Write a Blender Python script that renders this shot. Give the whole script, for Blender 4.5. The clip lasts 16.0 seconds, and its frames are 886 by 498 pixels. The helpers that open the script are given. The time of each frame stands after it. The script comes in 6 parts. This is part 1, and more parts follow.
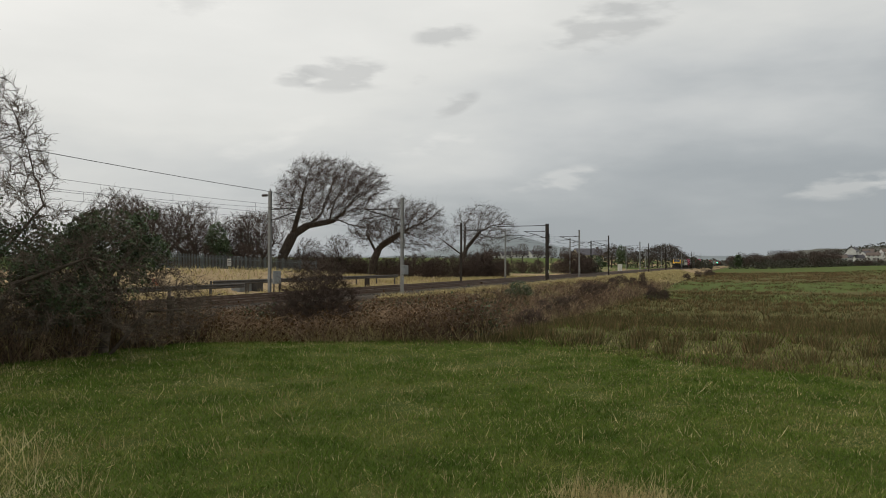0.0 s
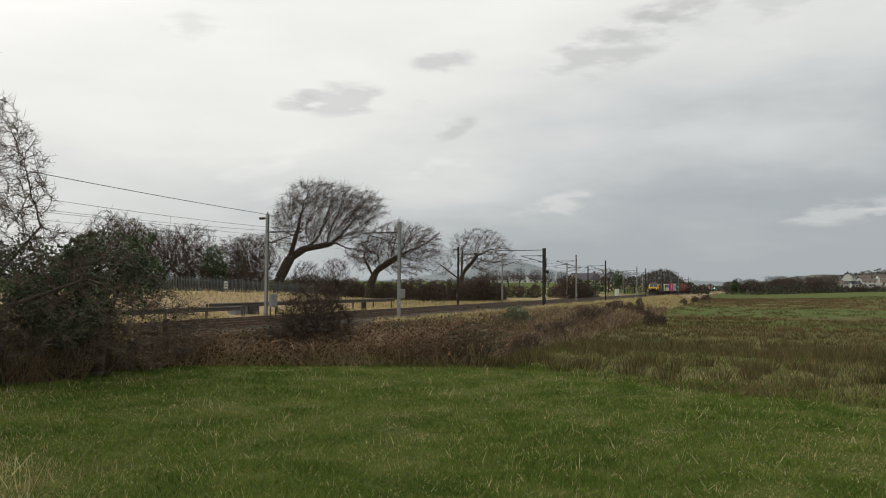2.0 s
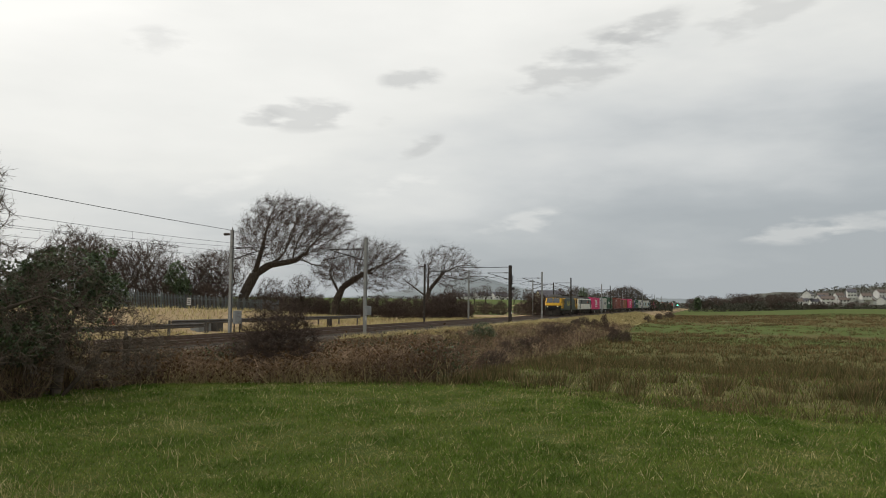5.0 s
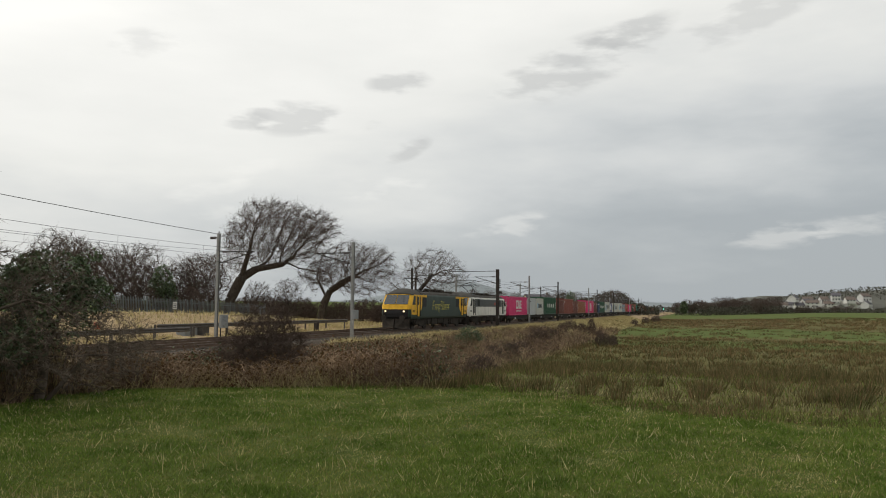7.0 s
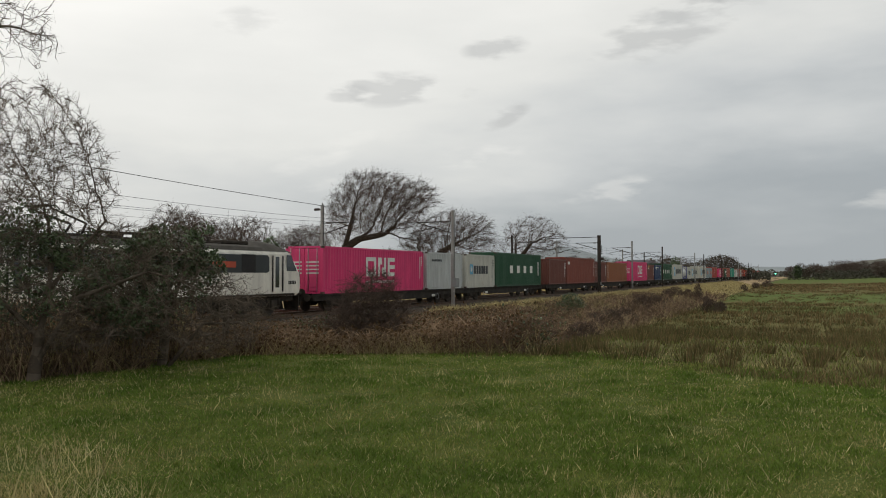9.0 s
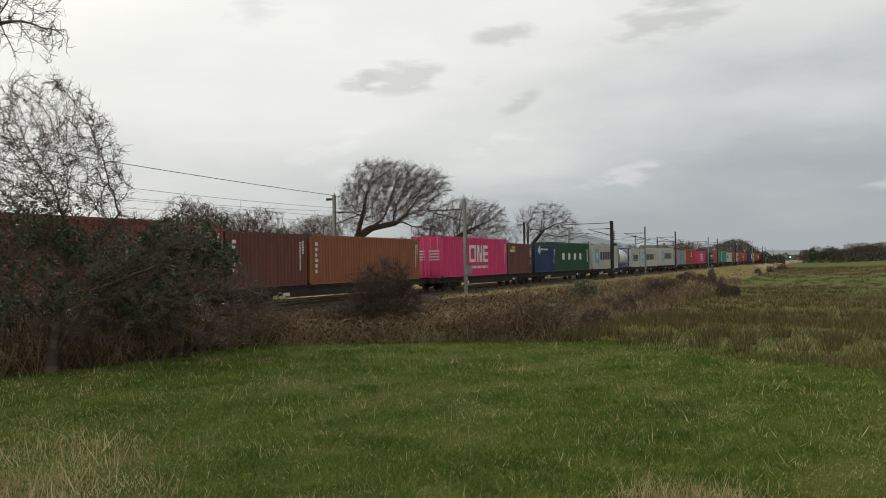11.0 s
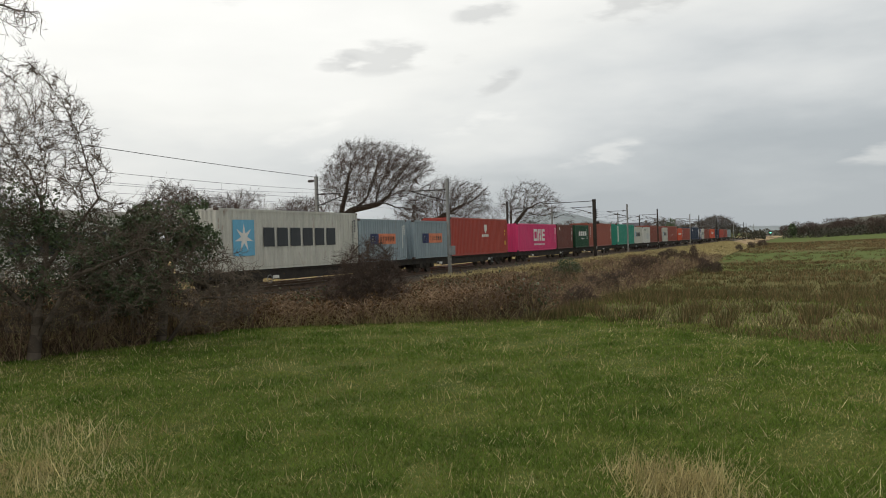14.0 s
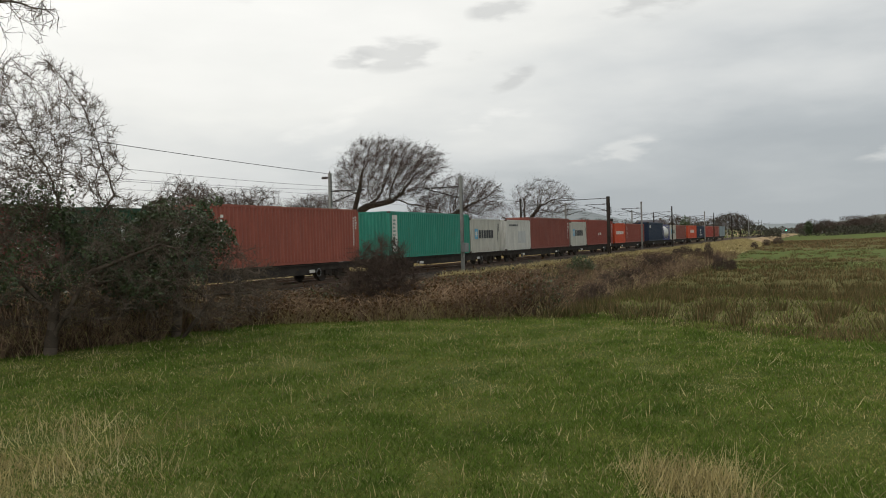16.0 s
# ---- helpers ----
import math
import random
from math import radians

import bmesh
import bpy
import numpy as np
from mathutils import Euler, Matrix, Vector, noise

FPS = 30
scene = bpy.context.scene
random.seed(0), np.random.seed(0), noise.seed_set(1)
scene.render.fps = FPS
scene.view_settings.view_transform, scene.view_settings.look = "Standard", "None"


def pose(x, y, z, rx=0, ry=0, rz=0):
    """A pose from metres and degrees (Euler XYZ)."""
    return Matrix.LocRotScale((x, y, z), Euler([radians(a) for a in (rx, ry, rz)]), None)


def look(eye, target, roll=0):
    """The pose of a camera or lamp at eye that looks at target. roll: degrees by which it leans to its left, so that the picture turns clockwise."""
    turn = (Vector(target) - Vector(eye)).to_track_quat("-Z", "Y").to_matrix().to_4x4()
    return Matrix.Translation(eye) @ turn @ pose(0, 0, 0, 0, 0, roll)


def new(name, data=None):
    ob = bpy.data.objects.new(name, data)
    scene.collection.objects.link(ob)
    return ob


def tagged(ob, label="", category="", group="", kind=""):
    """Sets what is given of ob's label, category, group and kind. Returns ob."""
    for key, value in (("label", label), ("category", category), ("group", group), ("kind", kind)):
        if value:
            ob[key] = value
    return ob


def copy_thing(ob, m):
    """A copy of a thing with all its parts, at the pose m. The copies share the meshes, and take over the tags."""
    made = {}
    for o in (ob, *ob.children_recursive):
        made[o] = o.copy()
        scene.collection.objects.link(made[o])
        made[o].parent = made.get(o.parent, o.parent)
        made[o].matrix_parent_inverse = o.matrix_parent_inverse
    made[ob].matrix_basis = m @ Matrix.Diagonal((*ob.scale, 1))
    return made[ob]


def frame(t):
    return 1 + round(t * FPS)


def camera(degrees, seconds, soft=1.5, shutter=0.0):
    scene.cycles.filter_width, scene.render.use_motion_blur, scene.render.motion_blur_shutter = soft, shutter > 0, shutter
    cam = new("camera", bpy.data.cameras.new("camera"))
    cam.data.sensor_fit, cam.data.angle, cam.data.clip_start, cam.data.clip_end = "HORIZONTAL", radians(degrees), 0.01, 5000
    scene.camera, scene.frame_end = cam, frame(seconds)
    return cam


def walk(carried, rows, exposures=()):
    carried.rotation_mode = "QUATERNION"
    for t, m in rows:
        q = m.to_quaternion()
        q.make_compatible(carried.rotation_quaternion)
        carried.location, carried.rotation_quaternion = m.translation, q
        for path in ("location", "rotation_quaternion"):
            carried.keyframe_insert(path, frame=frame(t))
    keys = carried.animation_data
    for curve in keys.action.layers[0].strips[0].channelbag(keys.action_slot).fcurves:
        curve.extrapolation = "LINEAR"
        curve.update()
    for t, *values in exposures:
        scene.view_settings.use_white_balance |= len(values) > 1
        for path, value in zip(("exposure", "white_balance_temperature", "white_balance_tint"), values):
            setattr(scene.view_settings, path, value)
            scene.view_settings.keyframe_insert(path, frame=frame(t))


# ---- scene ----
EYE = 1.6
cam = camera(58.38, 16.0, soft=1.0)
PATH = [
    (0.0, -0.0, 0.93, -0.19),
    (0.5, 0.04, 1.25, -0.24),
    (1.0, 0.1, 1.68, -0.35),
    (1.5, -0.1, 2.24, -0.41),
    (2.0, -0.22, 2.66, -0.5),
    (2.5, -0.71, 2.9, -0.58),
    (3.0, -1.26, 3.05, -0.69),
    (3.5, -1.68, 3.32, -0.62),
    (4.0, -1.99, 3.69, -0.57),
    (6.5, -3.47, 4.03, -0.58),
    (7.0, -3.56, 4.19, -0.55),
    (7.5, -3.45, 4.42, -0.52),
    (8.0, -2.16, 4.62, -0.87),
    (8.5, -0.21, 3.16, -0.59),
    (8.7, 3.23, 2.28, -0.26),
    (11.0, 4.57, 0.98, 0.89),
    (11.5, 4.81, 0.91, 1.19),
    (12.0, 4.49, 0.54, 1.09),
    (12.5, 4.08, 0.34, 0.8),
    (13.0, 3.96, -0.01, 0.99),
    (13.5, 3.6, -0.37, 1.29),
    (14.0, 3.38, -0.47, 1.71),
    (14.5, 3.27, -0.53, 1.75),
    (15.0, 3.83, -1.37, 1.9),
    (15.5, 4.26, -1.02, 1.84),
    (16.0, 4.34, -0.66, 1.57)]
EXPOSURES = [(0.0, 0.03), (1.5, 0.19), (2.0, 0.18), (3.5, 0.09), (4.0, 0.15), (7.0, 0.22), (8.0, 0.14), (8.5, 0.12), (11.0, 0.18), (12.0, 0.22), (13.5, 0.36), (14.5, 0.32), (16.0, 0.28)]
walk(cam, [(t, pose(0, 0, EYE, 90 + p, r, y)) for t, y, p, r in PATH], EXPOSURES)

# ---- light ----
SUN_AZ, SUN_EL = -60.0, 38.0      # degrees right of north (+y), height


def build_world():
    w = bpy.data.worlds.new("overcast_sky")
    scene.world = w
    w.use_nodes = True
    nt = w.node_tree
    nt.nodes.clear()
    N, Lk = nt.nodes.new, nt.links.new
    out, bg = N("ShaderNodeOutputWorld"), N("ShaderNodeBackground")
    sky = N("ShaderNodeTexSky")
    sky.sky_type, sky.sun_disc = "NISHITA", False
    sky.sun_elevation, sky.sun_rotation = radians(SUN_EL), radians(SUN_AZ)
    sky.air_density, sky.dust_density = 1.0, 3.0
    geo = N("ShaderNodeTexCoord")
    sep = N("ShaderNodeSeparateXYZ")
    Lk(geo.outputs["Generated"], sep.inputs[0])

    def math_(op, a, b=None, clamp=False):
        m = N("ShaderNodeMath")
        m.operation, m.use_clamp = op, clamp
        for i, v in enumerate((a, b)):
            if v is None:
                continue
            if isinstance(v, (int, float)):
                m.inputs[i].default_value = v
            else:
                Lk(v, m.inputs[i])
        return m.outputs[0]

    def mix(fac, a, b):
        m = N("ShaderNodeMix")
        m.data_type = "RGBA"
        for s, v in ((m.inputs[0], fac), (m.inputs[6], a), (m.inputs[7], b)):
            if isinstance(v, (int, float)):
                s.default_value = v
            elif isinstance(v, tuple):
                s.default_value = (*v, 1)
            else:
                Lk(v, s)
        return m.outputs[2]

    # cloud deck: a soft gradient, paler overhead and to the west, blue-grey low in the east
    ramp = N("ShaderNodeValToRGB")
    el = ramp.color_ramp.elements
    el[0].position, el[0].color = 0.0, (0.345, 0.372, 0.388, 1)
    el[1].position, el[1].color = 0.45, (0.85, 0.84, 0.80, 1)
    for p, c in ((0.05, (0.395, 0.42, 0.432)), (0.13, (0.535, 0.55, 0.548)), (0.25, (0.695, 0.695, 0.665))):
        e = el.new(p)
        e.color = (*c, 1)
    # azimuth term lowers the east
    az = math_("ARCTAN2", sep.outputs[0], sep.outputs[1])
    west = math_("MULTIPLY", az, -0.22)
    zz = math_("ADD", sep.outputs[2], west)
    n1 = N("ShaderNodeTexNoise")
    n1.inputs["Scale"].default_value, n1.inputs["Detail"].default_value = 3.4, 9
    mp = N("ShaderNodeMapping")
    mp.inputs["Scale"].default_value = (1, 1, 3.5)
    Lk(geo.outputs["Generated"], mp.inputs[0])
    Lk(mp.outputs[0], n1.inputs["Vector"])
    soft = math_("MULTIPLY", math_("SUBTRACT", n1.outputs[0], 0.5), 0.32)
    Lk(math_("ADD", zz, soft, True), ramp.inputs[0])
    col = ramp.outputs[0]
    # ragged warp for single clouds
    n2 = N("ShaderNodeTexNoise")
    n2.inputs["Scale"].default_value, n2.inputs["Detail"].default_value = 17, 9
    Lk(mp.outputs[0], n2.inputs["Vector"])
    warp = math_("MULTIPLY", math_("SUBTRACT", n2.outputs[0], 0.5), 6.0)
    dist = math_("ARCSINE", sep.outputs[2])
    # (azimuth, elevation, half width, half height, slope, colour, strength) in degrees
    for a, e, hw, hh, tilt, c, k in CLOUDS:
        da = math_("SUBTRACT", az, radians(a))
        de = math_("SUBTRACT", math_("SUBTRACT", dist, radians(e)), math_("MULTIPLY", da, tilt))
        u2 = math_("POWER", math_("DIVIDE", da, radians(hw)), 2.0)
        v2 = math_("POWER", math_("DIVIDE", de, radians(hh)), 2.0)
        r = math_("ADD", math_("SQRT", math_("ADD", u2, v2)), warp)
        m = math_("MULTIPLY", math_("SUBTRACT", 1.25, r, True), k * 0.5, True)
        m = math_("MULTIPLY", m, math_("SUBTRACT", 1.7, math_("ADD", u2, v2), True))
        col = mix(m, col, c)
    Lk(mix(0.995, sky.outputs[0], col), bg.inputs[0])
    bg.inputs[1].default_value = SKY_STRENGTH
    Lk(bg.outputs[0], out.inputs[0])


SKY_STRENGTH = 1.0
DARK, PALE = (0.40, 0.405, 0.40), (0.86, 0.845, 0.80)
CLOUDS = [
    (13.0, 17.0, 5.6, 1.7, 0.30, DARK, 1.0),
    (16.5, 18.8, 3.2, 1.0, 0.30, DARK, 0.9),
    (0.2, 16.0, 2.1, 0.8, 0.08, DARK, 1.0),
    (-7.4, 13.2, 3.6, 1.1, 0.05, DARK, 0.9),
    (-10.5, 12.8, 1.6, 0.6, 0.1, DARK, 0.6),
    (-2.2, 13.1, 1.0, 0.5, 0.1, DARK, 0.5),
    (0.9, 11.3, 1.5, 0.7, 0.35, DARK, 0.9),
    (-17.4, 17.4, 2.2, 0.9, 0.1, DARK, 0.5),
    (25.0, 19.5, 4.6, 1.3, 0.3, DARK, 0.7),
    (-0.9, 8.5, 2.7, 0.8, 0.15, PALE, 0.53),
    (9.0, 5.9, 2.5, 0.8, 0.15, PALE, 0.53),
    (5.6, 5.4, 2.2, 0.5, 0.05, PALE, 0.31),
    (26.4, 5.0, 3.4, 0.8, 0.02, PALE, 0.50),
    (31.0, 5.4, 2.6, 0.8, 0.1, PALE, 0.43),
    (-13.2, 7.9, 2.6, 0.6, 0.25, PALE, 0.37),
    (-10.4, 9.4, 2.0, 0.6, 0.3, PALE, 0.31),
    (-12.2, 6.5, 1.8, 0.5, 0.2, PALE, 0.31),
]
build_world()
sun = new("sun", bpy.data.lights.new("sun", "SUN"))
sun.data.energy, sun.data.angle, sun.data.color = 0.9, radians(25), (1.0, 0.96, 0.9)
sd = Vector((math.sin(radians(SUN_AZ)) * math.cos(radians(SUN_EL)), math.cos(radians(SUN_AZ)) * math.cos(radians(SUN_EL)), math.sin(radians(SUN_EL))))
sun.matrix_world = look(sd * 100, (0, 0, 0))

# ---- plan of the railway ----
W0, HEAD, BEND, Q1 = -24.843, radians(21.101), -0.0734e-4, 127.4
AHEAD = Vector((math.sin(HEAD), math.cos(HEAD)))
RIGHT = Vector((math.cos(HEAD), -math.sin(HEAD)))
RAIL = -0.424                    # top of rail
SPEED, START = 34.023, 302.76    # train: metres a second; its nose along the line at the start


def bend(u):
    return BEND * (u - Q1) ** 2 if u < Q1 else 0.0


def slope(u):
    return 2 * BEND * (u - Q1) if u < Q1 else 0.0


def on_line(u, l=0.0, z=0.0):
    """A point u metres along the line, l metres to its east side (towards the field)."""
    g = Vector((1, slope(u))).normalized()
    uu, ww = u - l * g.y, W0 + bend(u) + l * g.x
    p = AHEAD * uu + RIGHT * ww
    return Vector((p.x, p.y, z))


def line_yaw(u):
    """Turn about z that lays local +x along the line (away from the camera)."""
    d = AHEAD + RIGHT * slope(u)
    return math.atan2(d.y, d.x)


ARC = [-260.0]
US = [-260.0]
while US[-1] < 900:
    US.append(US[-1] + 1.0)
    ARC.append(ARC[-1] + math.hypot(1, slope(US[-1] - 0.5)))
_k = ARC[260]
ARC = [a - _k for a in ARC]
# arc length is counted as in the fit: it equals u at u = -150
_k = ARC[110] + 150
ARC = [a - _k for a in ARC]


def u_at(s):
    return float(np.interp(s, ARC, US))


def to_line(x, y):
    u = x * AHEAD.x + y * AHEAD.y
    return u, (x * RIGHT.x + y * RIGHT.y) - W0 - bend(u)


def smooth(a, b, x):
    t = min(1.0, max(0.0, (x - a) / (b - a)))
    return t * t * (3 - 2 * t)


def lip(az):
    """How far the mown grass reaches, by azimuth in degrees."""
    return float(np.interp(az, [-180, -60, -32, -22, -12, 0, 4, 9, 13, 21, 29, 60, 180],
                           [14, 14, 14.6, 15.6, 15.9, 15.5, 15.3, 15.0, 14.0, 13.0, 12.6, 14, 14]))


def ground_z(x, y):
    d, az = math.hypot(x, y), math.degrees(math.atan2(x, y))
    u, l = to_line(x, y)
    marsh = -1.0 - 1.7 * smooth(-4, 10, az) * smooth(0, 40, u + 20)
    far = smooth(110, 420, d)
    marsh += far * (1.0 + 2.4 * smooth(20, 31, az))
    R = lip(az)
    P = 1 - smooth(R - 0.3, R + 8 + 42 * smooth(0, 12, az), d)
    h = marsh * (1 - P)
    h += 0.05 * noise.noise((x * 0.35, y * 0.35, 0)) + 0.10 * (1 - P) * noise.noise((x * 0.12, y * 0.12, 3))
    if l > -11.5:
        e = 1 - smooth(3.6, 11.5, l)
        h = h * (1 - e) + (RAIL - 0.42) * e
    else:
        k = smooth(11.5, 20, -l)
        west = -0.75 + 0.5 * noise.noise((x * 0.05, y * 0.05, 7)) * smooth(20, 60, -l) + 5.2 * smooth(150, 620, d) * smooth(15, 60, -l)
        h = (RAIL - 0.42) * (1 - k) + west * k
        h += 1.75 * smooth(11.5, 19, -l) * (1 - smooth(36, 62, -l)) * (1 - smooth(60, 104, u)) * (0.9 + 0.15 * noise.noise((x * 0.3, y * 0.3, 2)))
    if d > 900:
        h -= 0.004 * (d - 900)
    return h


def part(name, bm, material, parent, label="", kind=""):
    """One mesh object from a bmesh, under a thing or a part."""
    me = bpy.data.meshes.new(name)
    bm.to_mesh(me)
    bm.free()
    for m in (material if isinstance(material, (list, tuple)) else (material,)):
        me.materials.append(m)
    ob = new(name, me)
    ob.parent = parent
    return tagged(ob, label, kind=kind)


def box(bm, x0, x1, y0, y1, z0, z1, bevel=0.0, mat=0):
    v = [bm.verts.new((x, y, z)) for x in (x0, x1) for y in (y0, y1) for z in (z0, z1)]
    fs = [bm.faces.new([v[i] for i in q]) for q in ((0, 1, 3, 2), (4, 6, 7, 5), (0, 4, 5, 1), (2, 3, 7, 6), (0, 2, 6, 4), (1, 5, 7, 3))]
    for f in fs:
        f.material_index = mat
    if bevel:
        es = list({e for f in fs for e in f.edges})
        r = bmesh.ops.bevel(bm, geom=es, offset=bevel, segments=1, affect="EDGES")
        for f in r["faces"]:
            f.material_index = mat
    return bm


def tube(bm, a, b, r0, r1=None, n=6, cap=True, mat=0):
    a, b = Vector(a), Vector(b)
    r1 = r0 if r1 is None else r1
    q = (b - a).to_track_quat("Z", "Y")
    rings = []
    for p, r in ((a, r0), (b, r1)):
        rings.append([bm.verts.new(p + q @ Vector((r * math.cos(2 * math.pi * i / n), r * math.sin(2 * math.pi * i / n), 0))) for i in range(n)])
    for i in range(n):
        f = bm.faces.new((rings[0][i], rings[0][(i + 1) % n], rings[1][(i + 1) % n], rings[1][i]))
        f.material_index, f.smooth = mat, n > 5
    if cap and n > 2:
        bm.faces.new(rings[0][::-1]).material_index = mat
        bm.faces.new(rings[1]).material_index = mat
    return bm


def mesh_object(name, verts, faces, material, parent=None, mats=None, shade=False):
    me = bpy.data.meshes.new(name)
    me.from_pydata(verts, [], faces)
    for m in (material if isinstance(material, (list, tuple)) else (material,)):
        me.materials.append(m)
    if mats is not None:
        me.polygons.foreach_set("material_index", mats)
    if shade:
        me.polygons.foreach_set("use_smooth", [True] * len(me.polygons))
    ob = new(name, me)
    ob.parent = parent
    return ob


# ---- materials ----
def material(name, colours, scale=4.0, rough=0.8, metal=0.0, bump=0.2, detail=6, fine=0.3, stretch=(1, 1, 1), rnd=0.0, coords="Object", spec=0.3, emit=None, lo=0.3, hi=0.7):
    """Procedural surface: colours spread by a large noise, a fine noise over it, a bump from both; rnd varies whole pieces."""
    m = bpy.data.materials.new(name)
    m.use_nodes = True
    nt = m.node_tree
    N, Lk = nt.nodes.new, nt.links.new
    b = nt.nodes["Principled BSDF"]
    spec = min(spec, 0.04) if rough >= 0.75 else spec
    tc, mp = N("ShaderNodeTexCoord"), N("ShaderNodeMapping")
    Lk(tc.outputs[coords], mp.inputs[0])
    mp.inputs["Scale"].default_value = stretch
    n1, n2 = N("ShaderNodeTexNoise"), N("ShaderNodeTexNoise")
    for n, s, d in ((n1, scale, detail), (n2, scale * 9, 3)):
        n.inputs["Scale"].default_value, n.inputs["Detail"].default_value = s, d
        Lk(mp.outputs[0], n.inputs["Vector"])
    mx = N("ShaderNodeMix")
    mx.inputs[0].default_value = fine
    Lk(n1.outputs[0], mx.inputs[2])
    Lk(n2.outputs[0], mx.inputs[3])
    ramp = N("ShaderNodeValToRGB")
    el = ramp.color_ramp.elements
    k = len(colours)
    el[0].position, el[0].color = lo, (*colours[0], 1)
    el[1].position, el[1].color = hi, (*colours[-1], 1)
    for i in range(1, k - 1):
        e = el.new(lo + (hi - lo) * i / (k - 1))
        e.color = (*colours[i], 1)
    Lk(mx.outputs[0], ramp.inputs[0])
    col = ramp.outputs[0]
    if rnd:
        oi, gi, hs = N("ShaderNodeObjectInfo"), N("ShaderNodeNewGeometry"), N("ShaderNodeHueSaturation")
        ad, mr = N("ShaderNodeMath"), N("ShaderNodeMapRange")
        fr = N("ShaderNodeMath")
        Lk(oi.outputs["Random"], ad.inputs[0])
        Lk(gi.outputs["Random Per Island"], ad.inputs[1])
        fr.operation = "FRACT"
        Lk(ad.outputs[0], fr.inputs[0])
        Lk(fr.outputs[0], mr.inputs[0])
        mr.inputs[3].default_value, mr.inputs[4].default_value = 1 - rnd, 1 + rnd
        Lk(mr.outputs[0], hs.inputs["Value"])
        Lk(col, hs.inputs["Color"])
        col = hs.outputs[0]
    Lk(col, b.inputs["Base Color"])
    b.inputs["Roughness"].default_value, b.inputs["Metallic"].default_value = rough, metal
    b.inputs["Specular IOR Level"].default_value = spec
    if bump:
        bp = N("ShaderNodeBump")
        bp.inputs["Strength"].default_value = bump
        bp.inputs["Distance"].default_value = 0.02
        Lk(mx.outputs[0], bp.inputs["Height"])
        Lk(bp.outputs[0], b.inputs["Normal"])
    if emit:
        b.inputs["Emission Color"].default_value = (*emit[0], 1)
        b.inputs["Emission Strength"].default_value = emit[1]
    return m


M_GRASS_SOIL = material("meadow_turf", [(0.034, 0.046, 0.010), (0.060, 0.080, 0.016), (0.10, 0.105, 0.032)], scale=1.3, rough=0.95, bump=0.6, fine=0.5)
M_MARSH = material("rush_marsh", [(0.068, 0.066, 0.023), (0.108, 0.100, 0.038), (0.152, 0.128, 0.057)], scale=0.5, rough=0.95, bump=0.6, fine=0.5)
M_PASTURE = material("pasture", [(0.060, 0.076, 0.022), (0.086, 0.114, 0.032), (0.125, 0.128, 0.046)], scale=0.25, rough=0.95, bump=0.4, fine=0.5)
M_VERGE = material("dead_grass", [(0.20, 0.138, 0.072), (0.33, 0.245, 0.142), (0.44, 0.35, 0.22)], scale=0.8, rough=0.95, bump=0.8, fine=0.5)
M_SCRUB = material("scrub_floor", [(0.065, 0.048, 0.030), (0.11, 0.083, 0.052), (0.16, 0.125, 0.078)], scale=1.2, rough=0.95, bump=0.8, fine=0.5)
M_BALLAST = material("ballast", [(0.045, 0.036, 0.028), (0.085, 0.070, 0.055), (0.13, 0.11, 0.09)], scale=9, rough=0.9, bump=1.0, fine=0.6)
M_SLEEPER = material("sleeper_concrete", [(0.11, 0.10, 0.085), (0.17, 0.15, 0.13)], scale=5, rnd=0.2)
M_RAIL = material("rail_steel", [(0.10, 0.06, 0.04), (0.20, 0.14, 0.10)], scale=3, rough=0.45, metal=0.6)
M_BLADE = material("grass_blade", [(0.066, 0.112, 0.020), (0.130, 0.186, 0.033), (0.23, 0.243, 0.070)], scale=0.9, rough=0.8, bump=0, rnd=0.35, fine=0.2)
M_BLADE_DULL = material("old_grass_blade", [(0.115, 0.125, 0.030), (0.19, 0.19, 0.055), (0.29, 0.265, 0.10)], scale=0.9, rough=0.8, bump=0, rnd=0.35, fine=0.2)
M_BLADE_DARK = material("lush_grass_blade", [(0.054, 0.098, 0.017), (0.096, 0.150, 0.026), (0.135, 0.184, 0.034)], scale=0.9, rough=0.8, bump=0, rnd=0.35, fine=0.2)
M_STRAW = material("straw", [(0.30, 0.245, 0.11), (0.46, 0.385, 0.19), (0.57, 0.505, 0.29)], scale=1.5, rough=0.8, bump=0, rnd=0.35)
M_RUSH = material("rush", [(0.052, 0.058, 0.021), (0.096, 0.090, 0.036), (0.15, 0.124, 0.057)], scale=0.25, rough=0.75, bump=0, rnd=0.4)
M_RUSHTAN = material("rush_dead", [(0.15, 0.10, 0.052), (0.23, 0.165, 0.085)], scale=0.4, rough=0.85, bump=0, rnd=0.4)
M_BRAMBLE = material("bramble_stem", [(0.19, 0.128, 0.082), (0.30, 0.208, 0.135), (0.41, 0.31, 0.20)], scale=0.7, rough=0.85, bump=0, rnd=0.3)
M_BRAMBLE_DK = material("bramble_shade", [(0.11, 0.076, 0.053), (0.18, 0.124, 0.086)], scale=0.7, rough=0.85, bump=0, rnd=0.4)
M_LEAF = material("ivy_leaf", [(0.034, 0.052, 0.022), (0.064, 0.092, 0.037), (0.10, 0.13, 0.056)], scale=2, rough=0.45, bump=0, rnd=0.45, spec=0.4)
M_DEADLEAF = material("dead_leaf", [(0.07, 0.040, 0.020), (0.14, 0.085, 0.040)], scale=2, rough=0.8, bump=0, rnd=0.4)
